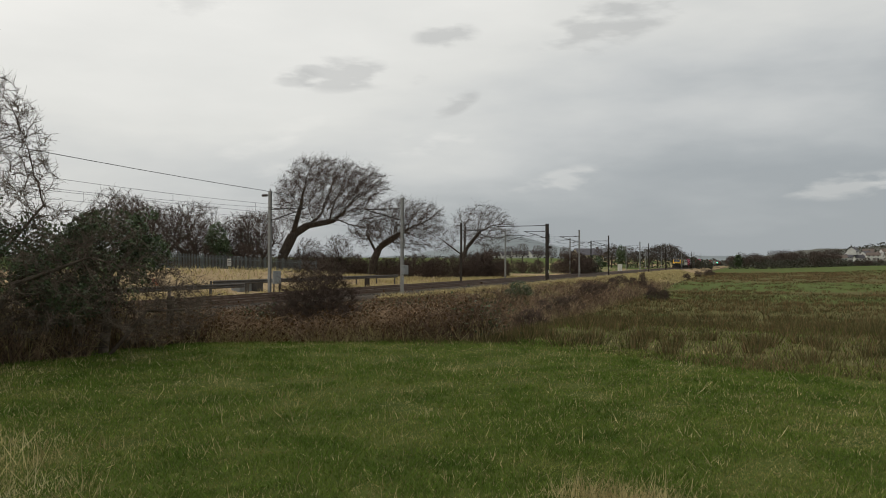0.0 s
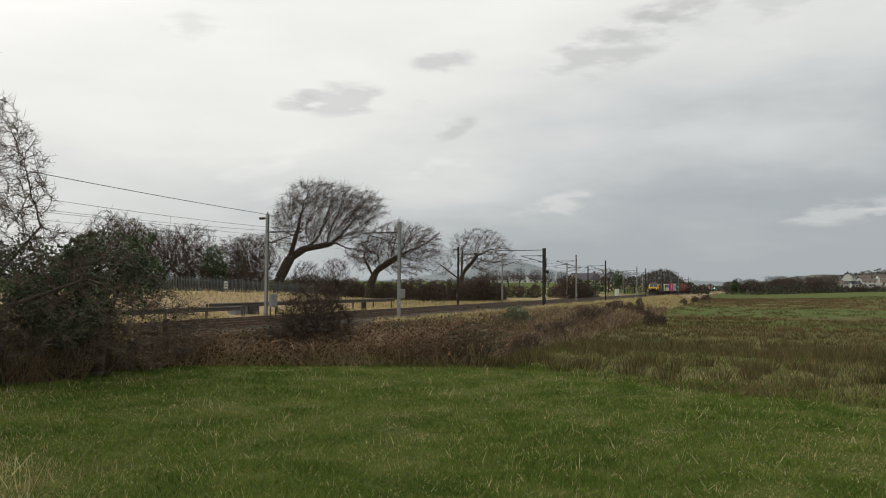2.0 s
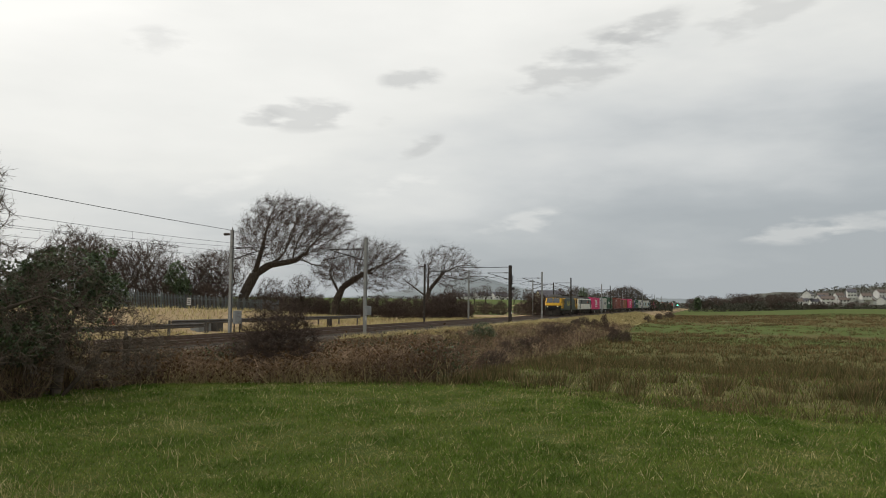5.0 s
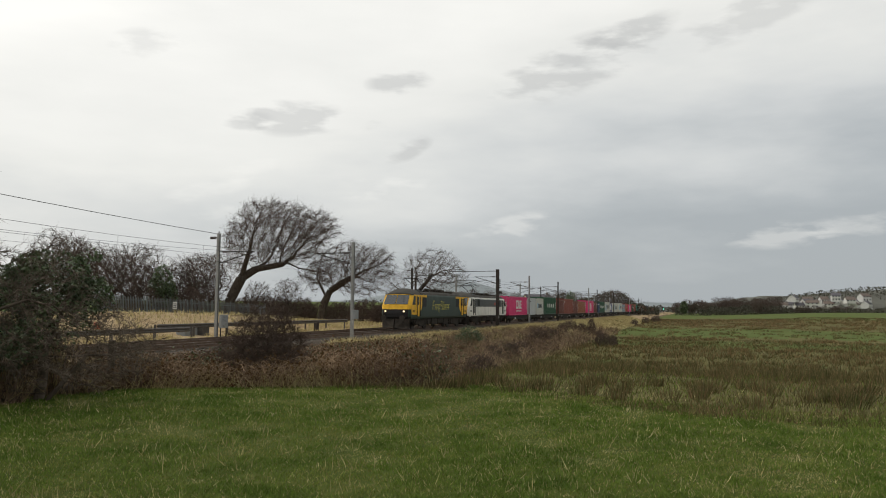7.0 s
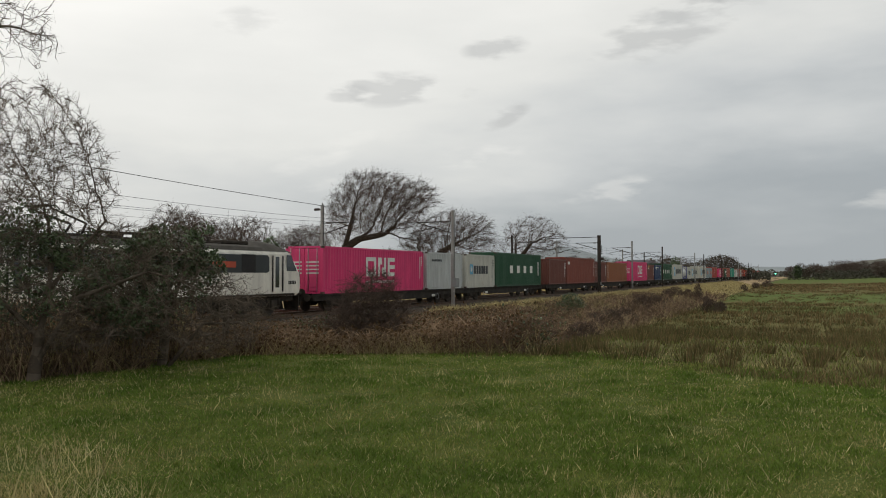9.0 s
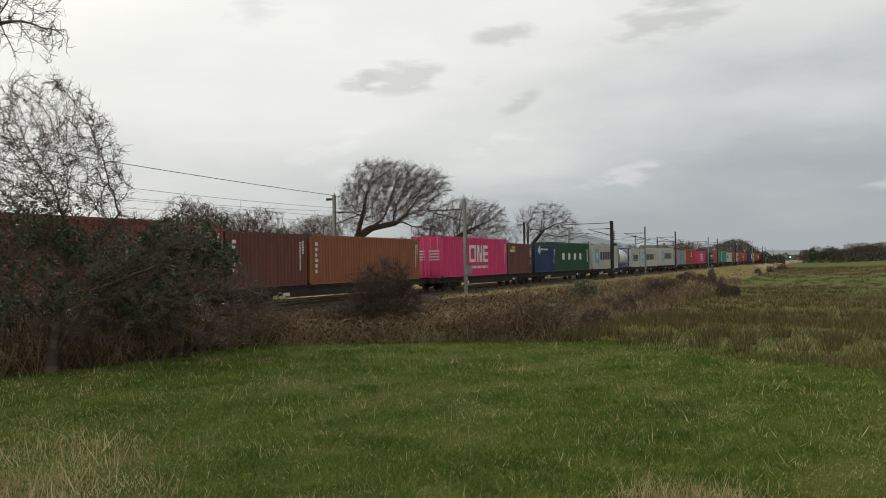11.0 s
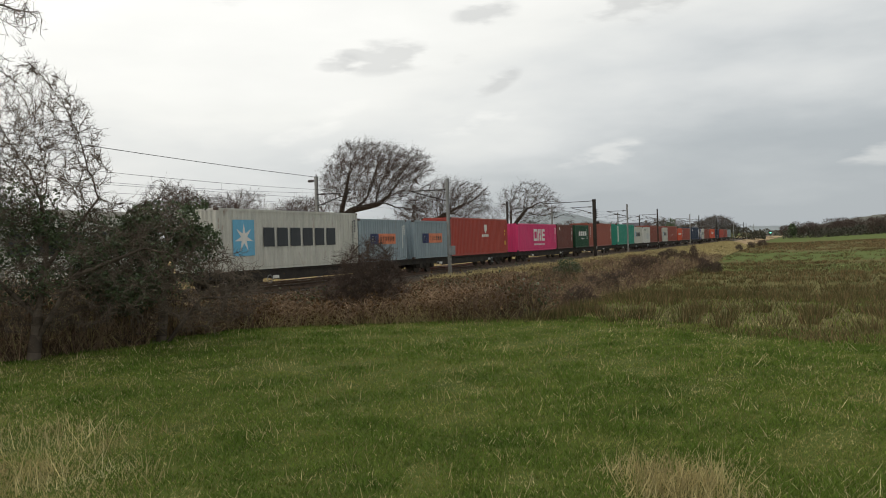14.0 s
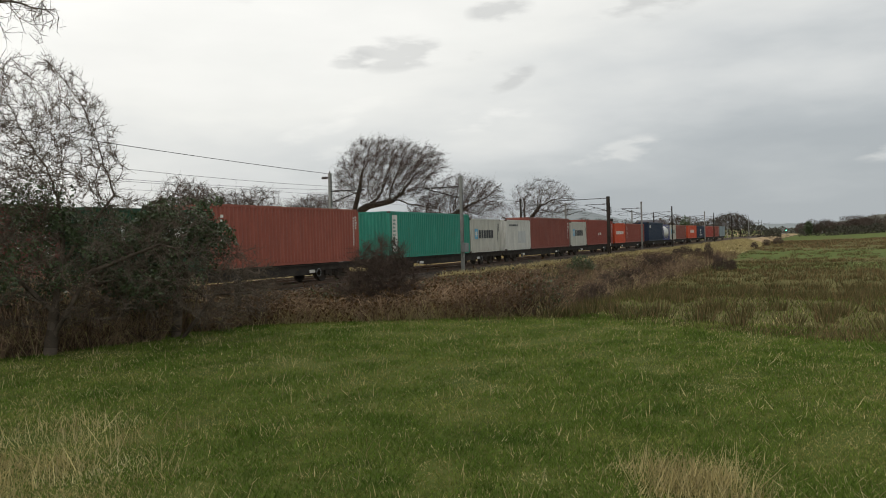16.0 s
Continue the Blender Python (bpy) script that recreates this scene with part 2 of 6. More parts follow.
M_BARK = material("bark", [(0.030, 0.024, 0.019), (0.070, 0.056, 0.044), (0.11, 0.095, 0.075)], scale=3, rough=0.9, bump=0.8, stretch=(3, 3, 1))
M_TWIG = material("twig", [(0.065, 0.048, 0.040), (0.125, 0.094, 0.077)], scale=1.2, rough=0.9, bump=0, rnd=0.3)
M_TWIG_DK = material("thorn_twig", [(0.085, 0.068, 0.055), (0.17, 0.135, 0.105)], scale=1.2, rough=0.9, bump=0, rnd=0.35)
# far trees: colour lifted slightly to stand in for haze
M_FARWOOD = material("far_wood", [(0.060, 0.060, 0.045), (0.095, 0.090, 0.070)], scale=0.3, rough=1, bump=0, rnd=0.3)
# distance haze is mixed into the base colour of the hills
M_HILL = material("haze_tinted_hill", [(0.20, 0.225, 0.235), (0.25, 0.275, 0.28)], scale=0.004, rough=1, bump=0)
M_HILLSIDE = material("wooded_hillside", [(0.085, 0.085, 0.075), (0.115, 0.115, 0.098), (0.15, 0.15, 0.13)], scale=0.02, rough=1, bump=0)
M_MAST = material("galvanised_mast", [(0.21, 0.21, 0.20), (0.30, 0.30, 0.285)], scale=2, rough=0.6, metal=0.3)
M_MASTDK = material("rusted_mast", [(0.035, 0.030, 0.027), (0.07, 0.06, 0.05)], scale=2, rough=0.8)
M_WIRE = material("overhead_wire", [(0.03, 0.035, 0.035), (0.05, 0.055, 0.055)], rough=0.6, metal=0.5, bump=0)
M_PORCELAIN = material("insulator", [(0.05, 0.035, 0.03), (0.08, 0.06, 0.05)], rough=0.3, bump=0)
M_FENCE = material("palisade_steel", [(0.09, 0.10, 0.10), (0.15, 0.16, 0.16)], scale=1.5, rough=0.6, metal=0.2, rnd=0.15)
M_ARMCO = material("weathered_guard_rail", [(0.06, 0.055, 0.05), (0.12, 0.11, 0.10)], scale=2, rough=0.7, metal=0.2)
M_WOODPOST = material("weathered_post", [(0.05, 0.04, 0.03), (0.11, 0.09, 0.07)], scale=4, stretch=(4, 4, 1))
M_CABINET = material("grey_cabinet", [(0.20, 0.21, 0.21), (0.28, 0.29, 0.29)], scale=2)
M_RENDER_WALL = material("painted_render", [(0.50, 0.49, 0.46), (0.66, 0.65, 0.62)], scale=0.6)
M_CREAM_WALL = material("cream_render", [(0.60, 0.54, 0.36), (0.70, 0.64, 0.45)], scale=0.6)
M_SLATE = material("slate_roof", [(0.09, 0.09, 0.10), (0.15, 0.14, 0.15)], scale=1)
M_REDTILE = material("brown_tile_roof", [(0.13, 0.105, 0.09), (0.18, 0.145, 0.125)], scale=1)
M_PANE = material("house_pane", [(0.03, 0.035, 0.04), (0.05, 0.055, 0.06)], rough=0.15, bump=0)
M_SIGNAL = material("green_signal", [(0.02, 0.3, 0.15), (0.02, 0.3, 0.15)], bump=0, emit=((0.15, 1.0, 0.65), 6))
M_RAG = material("orange_plastic", [(0.55, 0.12, 0.07), (0.65, 0.18, 0.12)], scale=5)


def paint(name, c, dirt=0.35, rough=0.5, rust=0.0):
    """Sprayed steel: a colour with paler fading, streaks and rust."""
    f = [min(1, v * 1.22 + 0.015) for v in c]
    d = [v * (1 - dirt) + 0.012 for v in c]
    m = material(name, [tuple(d), c, tuple(f)], scale=1.1, rough=rough, bump=0.05, stretch=(2.2, 2.2, 0.45), fine=0.3, lo=0.25, hi=0.75)
    if rust:
        nt = m.node_tree
        N, Lk = nt.nodes.new, nt.links.new
        b = nt.nodes["Principled BSDF"]
        old = b.inputs["Base Color"].links[0].from_socket
        tc, mp, n, rp, mx = N("ShaderNodeTexCoord"), N("ShaderNodeMapping"), N("ShaderNodeTexNoise"), N("ShaderNodeMapRange"), N("ShaderNodeMix")
        mp.inputs["Scale"].default_value = (1.3, 1.3, 0.7)
        n.inputs["Scale"].default_value, n.inputs["Detail"].default_value = 1.7, 10
        n.inputs["Roughness"].default_value = 0.7
        rp.inputs[1].default_value, rp.inputs[2].default_value, rp.inputs[4].default_value = 0.60, 0.74, rust
        mx.data_type = "RGBA"
        Lk(tc.outputs["Object"], mp.inputs[0])
        Lk(mp.outputs[0], n.inputs["Vector"])
        Lk(n.outputs[0], rp.inputs[0])
        Lk(rp.outputs[0], mx.inputs[0])
        Lk(old, mx.inputs[6])
        mx.inputs[7].default_value = (0.20, 0.085, 0.040, 1)
        Lk(mx.outputs[2], b.inputs["Base Color"])
    return m


M_PINK = paint("magenta_paint", (0.62, 0.045, 0.16), 0.2)
M_GREY = paint("pale_grey_paint", (0.46, 0.48, 0.475), 0.25, rust=0.5)
M_GREYM = paint("warm_grey_paint", (0.50, 0.495, 0.44), 0.3, rust=0.75)
M_GREEN = paint("dark_green_paint", (0.018, 0.072, 0.036), 0.25)
M_BROWN = paint("brown_paint", (0.145, 0.050, 0.038), 0.25)
M_BROWN2 = paint("red_brown_paint", (0.22, 0.062, 0.044), 0.25)
M_BROWN3 = paint("brick_paint", (0.30, 0.088, 0.060), 0.2, rust=0.4)
M_ORANGE = paint("orange_brown_paint", (0.27, 0.098, 0.045), 0.25, rust=0.5)
M_REDOX = paint("oxide_red_paint", (0.36, 0.058, 0.040), 0.2)
M_REDOX2 = paint("dull_red_paint", (0.26, 0.06, 0.042), 0.25)
M_REDORANGE = paint("orange_red_paint", (0.56, 0.085, 0.035), 0.2)
M_BLUE = paint("blue_paint", (0.022, 0.045, 0.115), 0.25)
M_NAVY = paint("navy_paint", (0.014, 0.028, 0.060), 0.25)
M_BLUEGREY = paint("blue_grey_paint", (0.25, 0.31, 0.335), 0.3, rust=0.5)
M_TEAL = paint("teal_paint", (0.030, 0.25, 0.18), 0.2, rust=0.35)
M_PALE = paint("dirty_white_paint", (0.58, 0.58, 0.54), 0.3, rust=0.6)
M_WHITE = paint("white_lettering", (0.68, 0.68, 0.64), 0.15)
M_INK = paint("black_lettering", (0.035, 0.04, 0.045), 0.1)
M_SKYBLUE = paint("pale_blue_paint", (0.14, 0.40, 0.58), 0.15)
M_INKBLUE = paint("ink_blue_paint", (0.02, 0.03, 0.10), 0.1)
M_SALMON = paint("salmon_paint", (0.62, 0.20, 0.10), 0.15)
M_AMBER = paint("amber_paint", (0.65, 0.38, 0.03), 0.15)
M_CASTING = paint("casting_steel", (0.07, 0.045, 0.035), 0.3)
M_GALV = material("galvanised_steel", [(0.25, 0.25, 0.25), (0.38, 0.38, 0.38)], scale=4, rough=0.5, metal=0.5, bump=0)
M_TANK = paint("white_tank_paint", (0.72, 0.72, 0.69), 0.12, 0.3)
M_BLUEFRAME = paint("dark_blue_frame_paint", (0.035, 0.05, 0.20), 0.2)
M_LOCO_GREEN = paint("loco_green", (0.022, 0.040, 0.030), 0.3)
M_LOCO_WHITE = paint("loco_white", (0.70, 0.68, 0.61), 0.3, rust=0.35)
M_YELLOW = paint("warning_yellow", (0.72, 0.40, 0.02), 0.2)
M_LIME = paint("lime_lettering", (0.62, 0.55, 0.08), 0.1)
M_DARKBAND = paint("dark_band", (0.035, 0.04, 0.043), 0.2, 0.35)
M_ORANGERED = paint("orange_plate", (0.45, 0.08, 0.04), 0.15)
M_ROOF = material("grimy_roof", [(0.055, 0.052, 0.046), (0.10, 0.094, 0.084)], scale=1.2, rough=0.85)
M_BLACK = material("black_fittings", [(0.010, 0.010, 0.011), (0.024, 0.022, 0.022)], scale=3, rough=0.6)
M_UNDER = material("underframe_grime", [(0.030, 0.027, 0.024), (0.068, 0.058, 0.048)], scale=3, rough=0.9)
M_WAGON = material("wagon_grime", [(0.030, 0.028, 0.026), (0.065, 0.058, 0.05)], scale=2, rough=0.85)
M_WHEEL = material("wheel_steel", [(0.045, 0.036, 0.03), (0.09, 0.075, 0.06)], scale=4, rough=0.6, metal=0.3)
M_GLASS = material("dark_glass", [(0.02, 0.025, 0.03), (0.03, 0.035, 0.04)], rough=0.06, bump=0, spec=0.9)
M_LAMP = material("headlight_glow", [(0.9, 0.8, 0.6), (0.9, 0.8, 0.6)], bump=0, emit=((1.0, 0.70, 0.34), 1.0))


# ---- ground ----
def row_of(x, y, z):
    """How low a point lies below the eye's level: metres down for each 1000 m out."""
    return (EYE - z) / max(1.0, math.hypot(x, y)) * 1000


def cover(x, y, z):
    """0 turf, 1 marsh, 2 pasture, 3 dead grass, 4 scrub floor."""
    d, az = math.hypot(x, y), math.degrees(math.atan2(x, y))
    u, l = to_line(x, y)
    n = noise.noise((x * 0.09, y * 0.09, 5)) + 0.5 * noise.noise((x * 0.4, y * 0.4, 8))
    if d < lip(az) + 0.6 * n:
        return 0
    if l < -11.5:
        return 3 if -26 + 3 * n < l and u < 140 else (3 if n > 0.15 and l > -60 else 2)
    if l < 3.2:
        return 3
    if az > -40 and l < 4.6:
        return 3 if n > -0.3 else 4
    if az > -40 and l < 9.5 and u > 112 + 14 * n:
        return 3 if n > -0.2 else 4
    if abs(az) > 60:
        return 2
    if az < 6 + 5 * n or (l < 11 and az < 21):
        return 4
    r = row_of(x, y, z) + 3.0 * n
    if r > 62:
        return 1 if n > -0.2 else 2
    for a, b, c in ((45, 62, 1), (38, 45, 2), (33.5, 38, 1), (22, 33.5, 2), (11, 22, 1)):
        if a <= r < b:
            return c
    return 2


def build_ground():
    rr = [0.25]
    while rr[-1] < 4500:
        rr.append(rr[-1] * 1.042 + 0.02)
    az = [a * 0.25 for a in range(-172, 173)] + list(range(46, 315, 3))
    vs = [(0, 0, ground_z(0, 0))]
    for r in rr:
        for a in az:
            x, y = r * math.sin(radians(a)), r * math.cos(radians(a))
            vs.append((x, y, ground_z(x, y)))
    n = len(az)
    fs = [(0, 1 + (j + 1) % n, 1 + j) for j in range(n)]
    mi = [0] * n
    for i in range(len(rr) - 1):
        for j in range(n):
            a, b = 1 + i * n + j, 1 + i * n + (j + 1) % n
            fs.append((a, a + n, b + n, b))
            p, q = vs[a], vs[b + n]
            mi.append(cover((p[0] + q[0]) / 2, (p[1] + q[1]) / 2, (p[2] + q[2]) / 2))
    ob = mesh_object("ground", vs, fs, [M_GRASS_SOIL, M_MARSH, M_PASTURE, M_VERGE, M_SCRUB], mats=mi, shade=True)
    return tagged(ob, "winter meadow sloping to rushy marsh and pasture", "ground", kind="structure")


build_ground()


# ---- railway ----
def strip(name, prof, u0, u1, step, mat, closed=False):
    """A profile of (l, z) swept along the line."""
    us = np.arange(u0, u1 + step / 2, step)
    vs, fs = [], []
    k = len(prof)
    for u in us:
        for l, z in prof:
            vs.append(tuple(on_line(float(u), l, z)))
    for i in range(len(us) - 1):
        for j in range(k if closed else k - 1):
            a, b = i * k + j, i * k + (j + 1) % k
            fs.append((a, a + k, b + k, b))
    return mesh_object(name, vs, fs, mat)


TRACKS = (0.0, -3.4)
tagged(strip("ballast_bed", [(3.5, RAIL - 0.75), (2.2, RAIL - 0.22), (-5.6, RAIL - 0.22), (-7.0, RAIL - 0.75)], -255, 780, 4, M_BALLAST), "grey-brown stone ballast under the tracks", "ballast", kind="structure")
for c in TRACKS:
    tr = tagged(new("railway_track"), "rusty-sided steel rails on concrete sleepers", "railway track", "the two tracks", kind="structure")
    for g in (-0.75, 0.75):
        z = RAIL
        prof = [(-0.07, z - 0.16), (0.07, z - 0.16), (0.07, z - 0.145), (0.012, z - 0.12), (0.012, z - 0.05), (0.036, z - 0.035), (0.036, z), (-0.036, z), (-0.036, z - 0.035), (-0.012, z - 0.05), (-0.012, z - 0.12), (-0.07, z - 0.145)]
        r = strip("rail", [(c + g + a, b) for a, b in prof], -255, 780, 3, M_RAIL, True)
        r.parent = tr
    vs, fs = [], []
    u = -30.0
    while u < 240:
        p, q = on_line(u, c), on_line(u + 0.25, c)
        t = (q - p).normalized()
        s = Vector((t.y, -t.x, 0))
        b = len(vs)
        for dz in (-0.36, -0.165):
            for a, w in ((-1, -1), (1, -1), (1, 1), (-1, 1)):
                v = p + t * (0.125 * a) + s * (1.25 * w)
                vs.append((v.x, v.y, RAIL + dz))
        fs += [(b + 4, b + 5, b + 6, b + 7), (b, b + 1, b + 5, b + 4), (b + 1, b + 2, b + 6, b + 5), (b + 2, b + 3, b + 7, b + 6), (b + 3, b, b + 4, b + 7)]
        u += 0.65
    s_ = mesh_object("sleepers", vs, fs, M_SLEEPER, tr)
    tagged(s_, kind="stuff")

FAR = [(-32, 0), (8.5, 0), (47.1, 0), (86.3, 1), (104.1, 0), (146, 0), (167.0, 1), (218, 0), (262, 0), (310, 0), (356, 1), (410, 0)]
NEAR = [(-30, 0), (10.0, 0), (49.5, 0), (91.0, 2), (109.8, 0), (134.5, 1), (175.6, 0), (191.6, 1), (232.4, 1), (290, 0), (340, 1), (356.2, 0), (410, 0)]
CONTACT, CATENARY = RAIL + 4.72, RAIL + 5.6


def mast(u, l, kind, far):
    """A lineside mast with its cantilever; built with +x towards the track it serves."""
    dark = kind > 0
    m = M_MASTDK if dark else M_MAST
    top = ((7.6 if u < 20 else 6.5) if far else 5.95) if u < 60 else 6.1
    base = RAIL - 0.75
    ob = tagged(new("overhead_line_mast"), ("dark rusted steel" if dark else "grey galvanised steel") + " lineside mast carrying overhead wires", "mast", "overhead line masts")
    p = on_line(u, l, base)
    reach = abs(l - (TRACKS[1] if far else TRACKS[0]))
    ob.matrix_world = Matrix.Translation(p) @ Matrix.Rotation(line_yaw(u) + (-math.pi / 2 if far else math.pi / 2), 4, "Z")
    H = top - base
    bm = bmesh.new()
    w = 0.17 if kind == 2 else 0.095
    f = 0.016
    box(bm, -w, w, -w, -w + 2 * f, 0, H)
    box(bm, -w, w, w - 2 * f, w, 0, H)
    box(bm, -f, f, -w + 2 * f, w - 2 * f, 0, H)
    part("post", bm, m, ob)
    bm = bmesh.new()
    box(bm, -0.4, 0.4, -0.4, 0.4, -0.3, 0.12, 0.05)
    part("footing", bm, M_SLEEPER, ob, "concrete footing")
    zc, zk = CONTACT - base, CATENARY - base
    bm = bmesh.new()
    tube(bm, (0.1, 0, zk + 0.05), (reach, 0, zk + 0.05), 0.035, n=6)
    tube(bm, (0.1, 0, zc + 0.15), (reach - 0.15, 0, zk + 0.0), 0.035, n=6)
    tube(bm, (reach * 0.45, 0, zc + 0.55), (reach + 0.5, 0, zc + 0.18), 0.02, n=5)
    tube(bm, (reach + 0.5, 0, zc + 0.2), (reach - 0.2, 0, zc), 0.015, n=5)
    part("cantilever", bm, M_MASTDK, ob, "thin tubular cantilever arm")
    for z, x in ((zk + 0.05, 0.35), (zc + 0.25, 0.4)):
        bm = bmesh.new()
        for i in range(6):
            tube(bm, (x + 0.06 * i, 0, z), (x + 0.06 * i + 0.03, 0, z), 0.075, n=8)
        part("insulator", bm, M_PORCELAIN, ob, "brown ribbed insulator")
    if far:
        bm = bmesh.new()
        box(bm, -0.55, 0.02, -0.04, 0.04, H - 0.34, H - 0.26)
        box(bm, -0.02, 0.02, -0.03, 0.03, H - 0.3, H + 0.16)
        for i in range(6):
            tube(bm, (-0.25 - 0.07 * i, 0, H - 0.3), (-0.29 - 0.07 * i, 0, H - 0.3), 0.095, n=8)
        part("feeder_bracket", bm, M_PORCELAIN, ob, "bracket with ribbed insulators")
    if kind == 2:
        bm = bmesh.new()
        box(bm, -0.5, -0.17, -0.25, 0.25, 3.0 + 1.4, 3.0 + 1.7, 0.03)
        tube(bm, (-0.15, 0, H - 0.2), (3.4 + reach, 0, H - 0.25), 0.04, n=6)
        for i in range(5):
            box(bm, -0.35, -0.2, -0.12, 0.12, H - 2.2 + 0.22 * i, H - 2.08 + 0.22 * i)
        part("tension_gear", bm, M_MASTDK, ob, "dark tensioning gear and cross boom")
    bm = bmesh.new()
    box(bm, -w - 0.012, -w - 0.002, -0.1, 0.1, 1.55, 1.85)
    part("number_plate", bm, M_PALE, ob, "small white plate")
    return ob


for u, k in FAR:
    mast(u, -6.2, k, True)
for u, k in NEAR:
    mast(u, 2.8, k, False)


def wire(name, stations, r, sag, label):
    """One conductor through (u, l, z) supports, sagging between them."""
    bm = bmesh.new()
    pts = []
    for (u0, l0, z0), (u1, l1, z1) in zip(stations, stations[1:]):
        n = 10
        for i in range(n):
            t = i / n
            pts.append(on_line(u0 + (u1 - u0) * t, l0 + (l1 - l0) * t, z0 + (z1 - z0) * t - 4 * sag * t * (1 - t) * ((u1 - u0) / 45) ** 2))
    pts.append(on_line(*stations[-1]))
    for a, b in zip(pts, pts[1:]):
        tube(bm, a, b, r, n=4, cap=False)
    ob = part(name, bm, M_WIRE, None)
    return tagged(ob, label, "overhead wire", "overhead line wires")


far_m = [u for u, k in FAR]
near_m = [u for u, k in NEAR]
wire("contact_wire", [(u, 0.18 * (-1) ** i, CONTACT) for i, u in enumerate(near_m)], 0.007, 0.02, "dark copper contact wire over the rails")
wire("catenary_wire", [(u, 0, CATENARY) for u in near_m], 0.008, 0.6, "dark sagging catenary wire over the rails")
wire("contact_wire", [(u, -3.4 + 0.18 * (-1) ** i, CONTACT) for i, u in enumerate(far_m)], 0.007, 0.02, "dark copper contact wire over the rails")
wire("catenary_wire", [(u, -3.4, CATENARY) for u in far_m], 0.008, 0.6, "dark sagging catenary wire over the rails")
wire("feeder_wire", [(u, -6.75, (7.6 if u < 20 else 6.55) if u < 60 else 5.85) for u in far_m], 0.017, 0.3, "thick dark feeder wire on mast tops")
bm = bmesh.new()
for line, off in ((near_m, 0.0), (far_m, -3.4)):
    for a, b in zip(line, line[1:]):
        for i in range(1, 6):
            t = i / 6
            top = CATENARY - 4 * 0.6 * t * (1 - t) * ((b - a) / 45) ** 2
            if top > CONTACT + 0.05:
                tube(bm, on_line(a + (b - a) * t, off, CONTACT), on_line(a + (b - a) * t, off, top), 0.006, n=3, cap=False)
tagged(part("dropper_wires", bm, M_WIRE, None), "thin droppers between catenary and contact wires", "overhead wire", kind="stuff")


def at(px_az, d, z=None):
    """A place by azimuth in degrees and distance."""
    x, y = d * math.sin(radians(px_az)), d * math.cos(radians(px_az))
    return Vector((x, y, ground_z(x, y) if z is None else z))


def line_hit(az, l):
    """Where the azimuth meets the parallel l metres from the near track."""
    best = min((abs(to_line(*at(az, d, 0).xy)[1] - l), d) for d in np.arange(18, 260, 0.25))
    return best[1]


def azx(px):
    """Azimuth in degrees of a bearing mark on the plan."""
    return math.degrees(math.atan((px - 784) / 1403))


# box on the second near mast
b = on_line(49.4, 3.05, 0)
bm = bmesh.new()
box(bm, -0.3, 0.3, -0.14, 0.14, 1.05 - 0.32, 1.05 + 0.3, 0.03)
sb = tagged(part("switch_box", bm, M_CABINET, None), "grey steel switch box strapped to a mast", "switch box")
sb.matrix_world = Matrix.Translation(b) @ Matrix.Rotation(line_yaw(50), 4, "Z")
bm = bmesh.new()
tube(bm, (0, 0.1, -1.2), (0, 0.1, 0.75), 0.03, n=6)
part("conduit", bm, M_MAST, sb)


def guard_rail(l, px0, px1, ztop, step=4.0):
    ob = tagged(new("guard_rail"), "weathered dark steel guard rail on short posts beside the track", "guard rail", "lineside guard rails")
    u0, u1 = [to_line(*at(azx(p), line_hit(azx(p), l), 0).xy)[0] for p in (px0, px1)]
    prof = [(-0.02, 0.0), (0.05, 0.05), (0.05, 0.1), (-0.01, 0.14), (-0.01, 0.18), (0.05, 0.22), (0.05, 0.27), (-0.02, 0.32)]
    prof += [(a - 0.012, z) for a, z in prof[::-1]]
    rail = strip("beam", [(l + a, ztop - 0.32 + z) for a, z in prof], u0, u1, 2.0, M_ARMCO, True)
    rail.parent = ob
    n = max(2, int((u1 - u0) / step) + 1)
    for i in range(n):
        p = on_line(u0 + (u1 - u0) * i / (n - 1), l - 0.14, 0)
        bm = bmesh.new()
        g = ground_z(p.x, p.y)
        box(bm, p.x - 0.07, p.x + 0.07, p.y - 0.07, p.y + 0.07, g - 0.2, ztop - 0.02)
        part("post", bm, M_ARMCO, ob)


guard_rail(-9.2, 120, 440, 0.02)
guard_rail(-11.0, 376, 700, 0.20)


